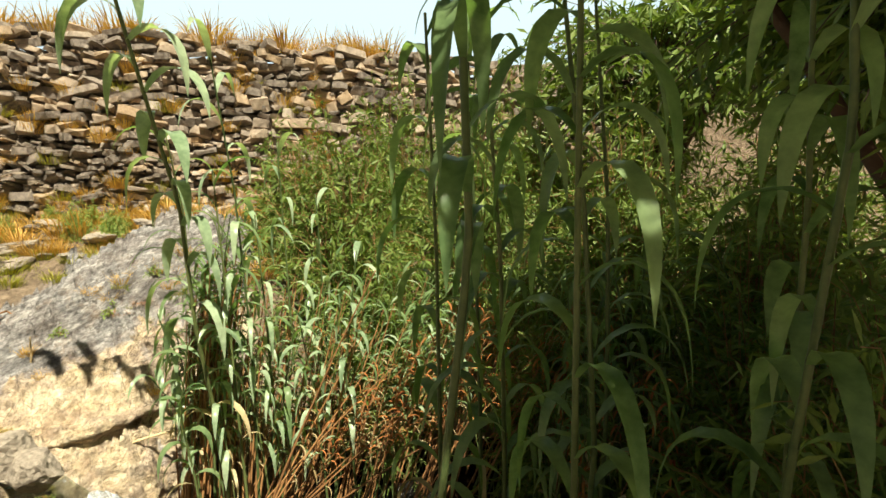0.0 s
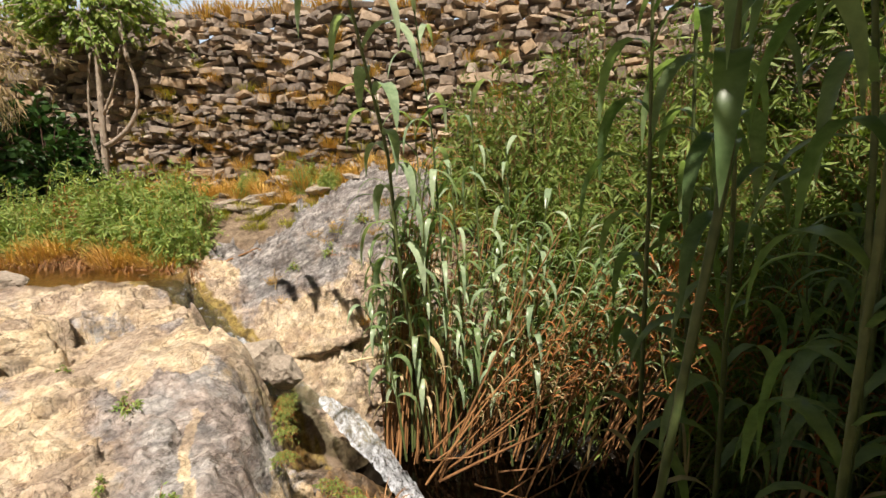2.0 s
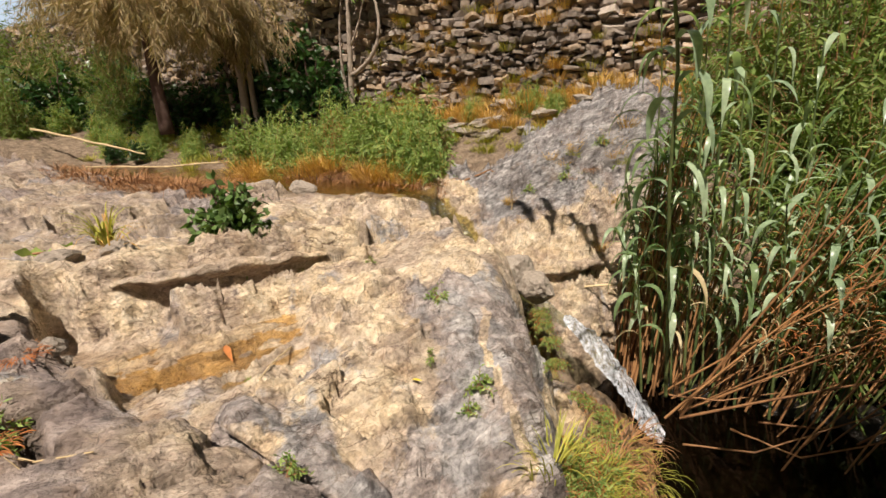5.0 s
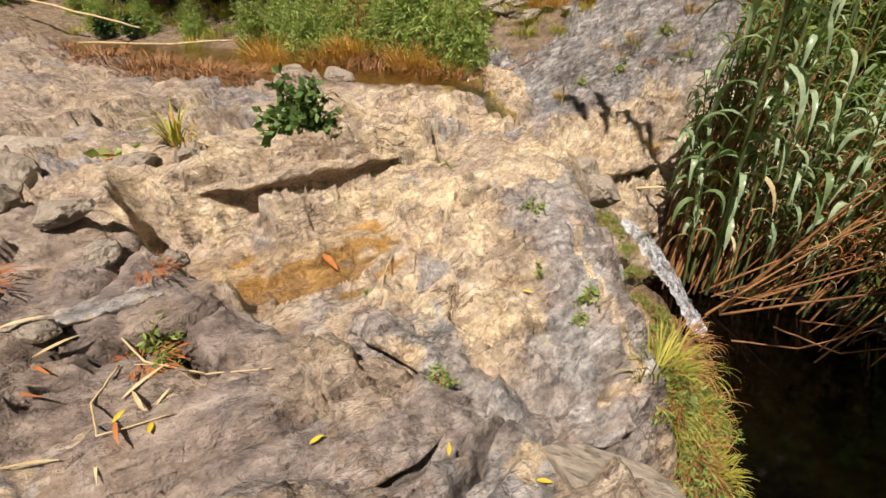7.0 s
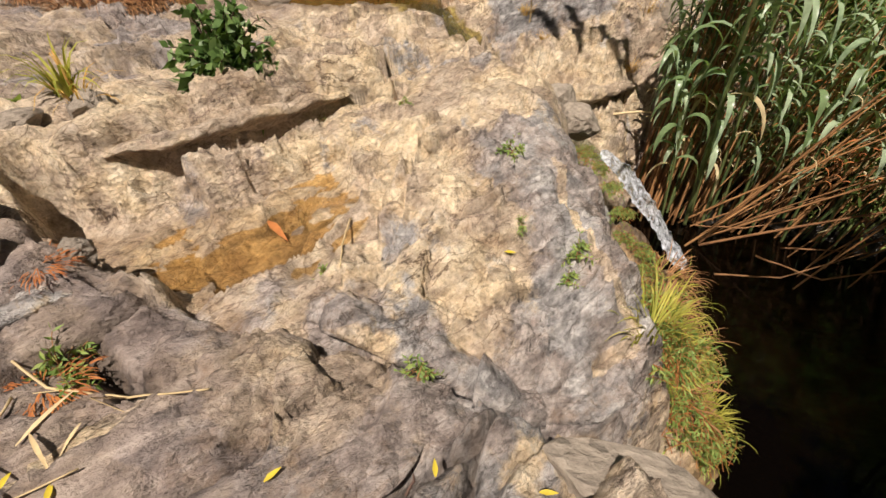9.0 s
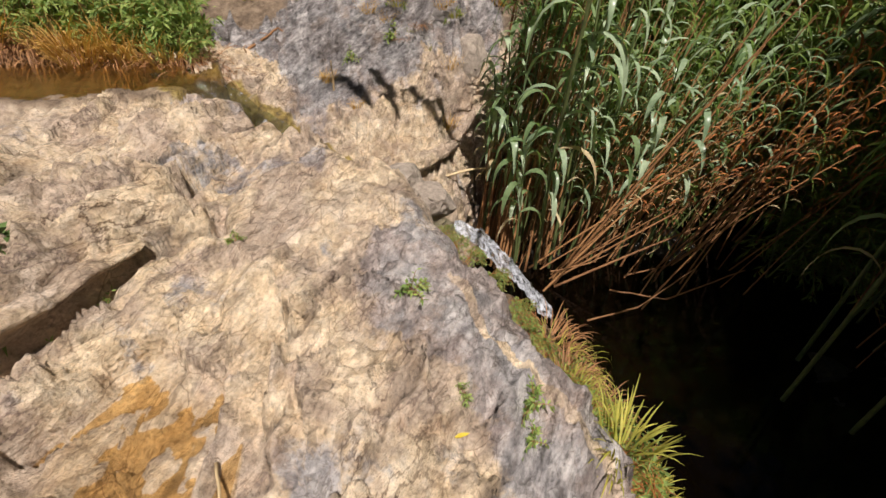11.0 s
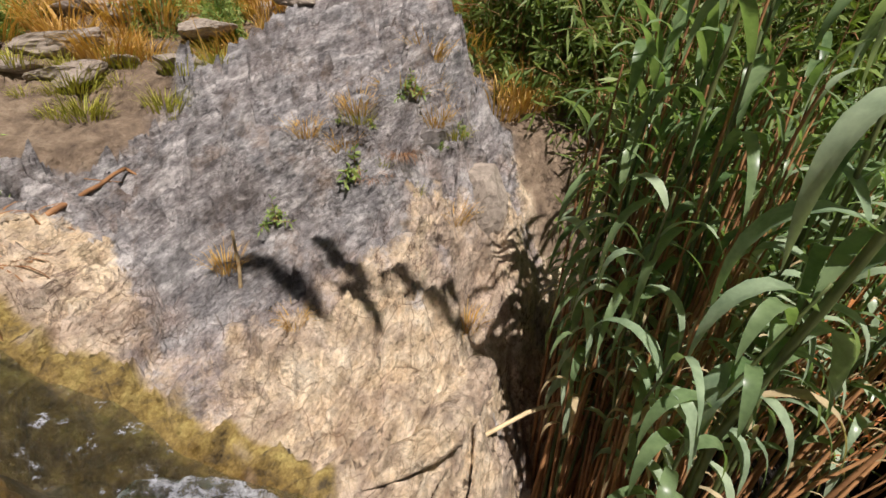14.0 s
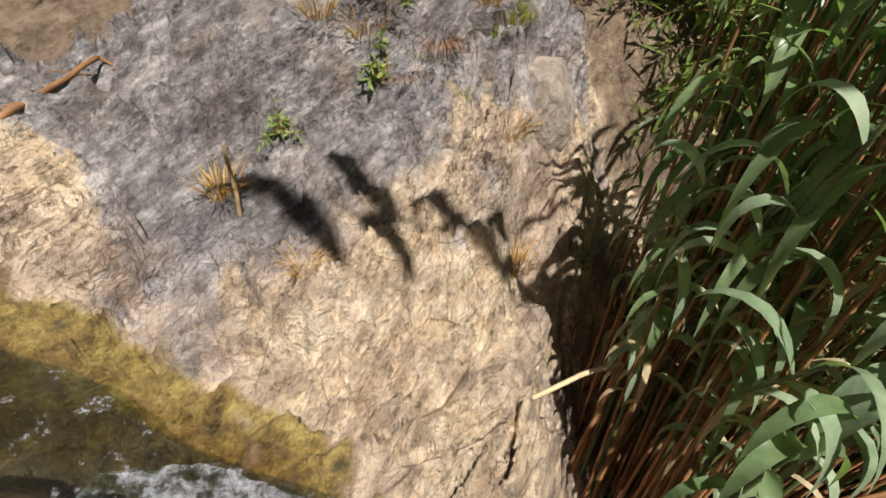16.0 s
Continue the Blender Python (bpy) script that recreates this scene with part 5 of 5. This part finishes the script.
# wet hanging grass beside the fall
moist = tuft("hanging_grass", "lush green and yellow grass hanging beside the fall", (-1.15, 2.5, height(-1.15, 2.5)), 90, 0.34, 0.004, GREENGRASS, 86, 1.5, 3.6, 0.26, (0.2, -0.1), "hanging grass")
cress = foliage("water_cress", "bright green leafy clump on the wet ledge", "plant", (-1.0, 2.9, height(-1.0, 2.9)), (0.36, 0.32, 0.34), 46, 18, (0.05, 0.012), (HERB, RUST_LEAF), 87, 0.7, 0.2, group="wet ledge plants")
random.seed(88)
for _ in range(24):
    x, y = rnd(-1.25, -0.65), rnd(2.1, 3.9)
    x -= 0.12 * (y - 2.4)
    again(random.choice((moist, cress, cress, litter)), x, y, height(x, y) - 0.02, rnd(0, 6), rnd(0.6, 1.15))
for x, y, z in ((-1.55, 3.35, -0.5), (-1.68, 3.6, -0.5), (-1.78, 3.85, -0.55), (-1.45, 3.1, -0.55), (-1.85, 4.05, -0.6)):
    again(cress, x, y, z - 0.05, y * 3, 0.45)


# ---- sticks, fallen leaves ----
def stick(name, label, pts, radius, mat, twigs=0, seed=1, cat="stick"):
    random.seed(seed)
    line = [Vector(p) for p in pts]
    dense = []
    for a, b in zip(line, line[1:]):
        dense += [a.lerp(b, k / 5) + Vector((rnd(-1, 1), rnd(-1, 1), rnd(-1, 1))) * radius * 0.5 for k in range(5)]
    dense.append(line[-1])
    s = Soup()
    n = len(dense)
    s.tube(dense, [radius * (1.12 if k % 5 == 0 else 1) * (1 - 0.5 * k / n) for k in range(n)], 7)
    for _ in range(twigs):
        p = random.choice(dense[n // 3:])
        s.tube([p, p + any_way() * 0.15 + Vector((0, 0, -0.06)), p + any_way() * 0.22 + Vector((0, 0, -0.12))], [radius * 0.5, radius * 0.35, radius * 0.15], 4)
    return tagged(new(name, s.mesh(name, mat, True)), label, cat)


STRAW = material("sun bleached straw", plant_look((0.42, 0.3, 0.15), (0.66, 0.52, 0.3), 0.6, 0.0))
stick("fallen_cane", "bleached fallen cane lying across the pool", [(-12.0, 5.5, 0.36), (-10.2, 6.1, 0.34), (-8.6, 6.55, 0.42), (-7.6, 6.95, 0.7)], 0.022, STRAW, 9, 91)
stick("fallen_cane", "long broken cane resting on the far bank", [(-15.5, 6.2, 1.15), (-12.6, 6.3, 0.75), (-11.4, 6.4, 0.55)], 0.03, STRAW, 0, 92)
stick("broken_cane", "straw coloured broken cane leaning out of the reeds", [(-2.07, 5.30, -0.88), (-1.41, 5.42, -0.79), (-0.70, 5.50, -0.81), (-0.01, 5.62, -0.80)], 0.014, STRAW, 0, 93)
stick("upright_stake", "thin dead stick standing on the rock", [(-2.79, 5.95, height(-2.79, 5.95) - 0.03), (-2.79, 5.97, height(-2.79, 5.95) + 0.32)], 0.011, STRAW, 0, 94)
stick("dead_branch", "reddish dead branch lying by the outcrop", [(-3.95, 6.1, height(-3.95, 6.1) + 0.03), (-3.62, 6.35, height(-3.62, 6.35) + 0.03), (-3.4, 6.75, height(-3.4, 6.75) + 0.04)], 0.018, CANE_DRY, 3, 95)


def lying(pts, lift=0.02):
    return [(x, y, height(x, y) + lift) for x, y in pts]


stick("dead_twig", "bleached twig lying on the slab", lying([(-3.75, 0.55), (-3.4, 0.5), (-3.1, 0.58), (-2.75, 0.66)], 0.02), 0.006, STRAW, 2, 96)
stick("dead_twig", "bent pale twig lying on the slab", lying([(-3.45, 0.42), (-3.3, 0.22), (-3.02, 0.1), (-2.9, 0.3)], 0.02), 0.005, STRAW, 0, 97)
stick("dead_twig", "thin pale stalk by the basin", lying([(-2.95, 1.95), (-2.85, 1.7), (-2.75, 1.5)], 0.02), 0.006, STRAW, 0, 98)
for k in range(4):
    random.seed(200 + k)
    a = rnd(-0.3, 0.6)
    x, y, ln = rnd(-0.9, 0.3), rnd(3.9, 4.9), rnd(0.8, 1.8)
    stick("fallen_cane", "dead brown cane lying over the dark hollow", [(x, y, -1.75 + rnd(0, 0.2)), (x + ln * 0.5, y - a * 0.5, -1.6), (x + ln, y - a, -1.5 + rnd(-0.1, 0.4))], 0.009, CANE_DRY, 0, 210 + k)


def fallen_leaf(x, y, ln, w, turn, mat, label, z=None):
    s = Soup()
    s.blade((0, 0, 0.012), (math.cos(turn), math.sin(turn), 0.12), ln, w, 0.3, 6, 0.35, 0.5, 0.2)
    ob = new("fallen_leaf", s.mesh("fallen_leaf", mat, True))
    ob.matrix_basis = Matrix.Translation((x, y, height(x, y) + 0.008 if z is None else z))
    tagged(ob, label, "leaf")


rusty_litter = tuft("leaf_litter", "heap of rust red needle litter on the slab", (-3.42, 0.5, height(-3.42, 0.5)), 150, 0.07, 0.005, RUST_LEAF, 141, 7.0, 1.2, 0.16, group="leaf litter", cat="litter")
again(rusty_litter, -4.15, 0.22, height(-4.15, 0.22), 1.0, 1.3)
again(rusty_litter, -3.75, 0.85, height(-3.75, 0.85), 2.2, 0.8)
YELLOW = material("yellow fallen leaf", plant_look((0.6, 0.42, 0.03), (0.75, 0.6, 0.06), 0.6, 0.2))
fallen_leaf(-3.42, 1.8, 0.26, 0.045, -0.5, RUST_LEAF, "reddish dead leaf floating on the basin", BASIN_Z + 0.004)
for x, y, a in ((-1.62, 0.83, 0.3), (-2.45, 0.5, 1.2), (-3.02, 0.16, 1.9), (-2.9, 0.2, 2.3), (-2.7, -0.2, 0.4), (-2.05, 2.0, 0.2), (-1.95, 0.72, 2.0)):
    fallen_leaf(x, y, 0.065, 0.018, a, YELLOW, "small yellow fallen leaf on the slab")
random.seed(99)
for _ in range(26):
    x, y = rnd(-4.2, -3.0), rnd(-0.1, 0.65)
    fallen_leaf(x, y, rnd(0.1, 0.24), 0.016, rnd(0, 6.3), RUST_LEAF if random.random() < 0.5 else STRAW, "curled dry leaf among the litter")
stick("millipede", "small dark curled millipede on the slab", lying([(-2.08, 0.72), (-2.06, 0.76), (-2.08, 0.8), (-2.06, 0.83)], 0.008), 0.006, BARK, 0, 101, "insect")
for k, (x, y, w) in enumerate(((-5.3, 0.95, 0.7), (-5.7, 1.4, 0.6), (-4.9, 0.75, 0.4), (-4.35, 0.85, 0.32), (-3.95, 0.75, 0.25), (-3.7, 0.3, 0.22), (-4.05, 0.2, 0.3), (-4.5, 0.2, 0.45), (-4.75, 1.5, 0.42), (-4.55, 1.85, 0.35), (-3.75, 1.0, 0.18), (-3.9, 1.08, 0.14))):
    boulder("loose_rock", "angular brown rock lying on the slab", x, y, (w, w * 0.75, w * 0.55), 300 + k, turn=k * 1.3)
boulder("boulder", "smooth grey brown boulder at the edge of the slab", -1.32, 1.0, (0.8, 0.42, 0.36), 321, -0.5, turn=0.2)
boulder("boulder", "smooth grey brown boulder below the slab edge", -1.05, 0.72, (0.5, 0.4, 0.4), 322, -0.65, turn=0.1)
boulder("boulder", "dark grey block on the shoulder of the outcrop", -1.75, 6.75, (0.8, 0.6, 0.6), 353, 0.35, GREYROCK, 0.1)
boulder("boulder", "low grey rock in the shade of the outcrop", -1.3, 6.6, (0.6, 0.6, 0.7), 333, -0.1, turn=0.2)

random.seed(340)
for k in range(16):
    x, y, w = rnd(-5.0, -2.3), rnd(7.9, 9.3), rnd(0.35, 0.8)
    boulder("flat_stone", "flat pale stone lying in dry grass below the wall", x, y, (w, w * 0.65, w * 0.28), 341 + k, turn=rnd(0, 6))
again(hedge, -17.5, 9.4, 1.0, 3.1, 2.4)
again(hedge, -19.5, 7.0, 0.6, 0.8, 2.4)
again(willow, -19.0, 9.0, 0.6, 2.0, 1.0)

random.seed(370)
for _ in range(14):
    x = rnd(-2.3, -1.4)
    y = 6.28 + 0.25 * (x + 2.5) + rnd(-0.1, 0.25)
    again(random.choice((dry, litter, sprig, sprig, fresh)), x, y, height(x, y) - 0.01, rnd(0, 6), rnd(0.35, 0.6))

for x, y, k in ((-20.5, 9.0, 1.2), (-22.5, 7.6, 1.3), (-24.5, 9.2, 1.4), (-16.8, 9.4, 1.0), (-21.0, 5.5, 0.8), (-25.0, 5.0, 1.0)):
    again(willow, x, y, height(x, y) - 0.1, x, k)
for x, y in ((-13.5, 8.3), (-15.0, 7.6), (-16.5, 7.4), (-18.5, 6.6), (-11.2, 8.9)):
    again(herb, x, y, height(x, y) - 0.03, x, 0.9)

random.seed(380)
for _ in range(30):
    x, y = rnd(-1.25, -0.6), rnd(2.1, 3.3)
    again(random.choice((cress, cress, fresh)), x, y, height(x, y) - 0.02, rnd(0, 6), rnd(0.6, 1.2))
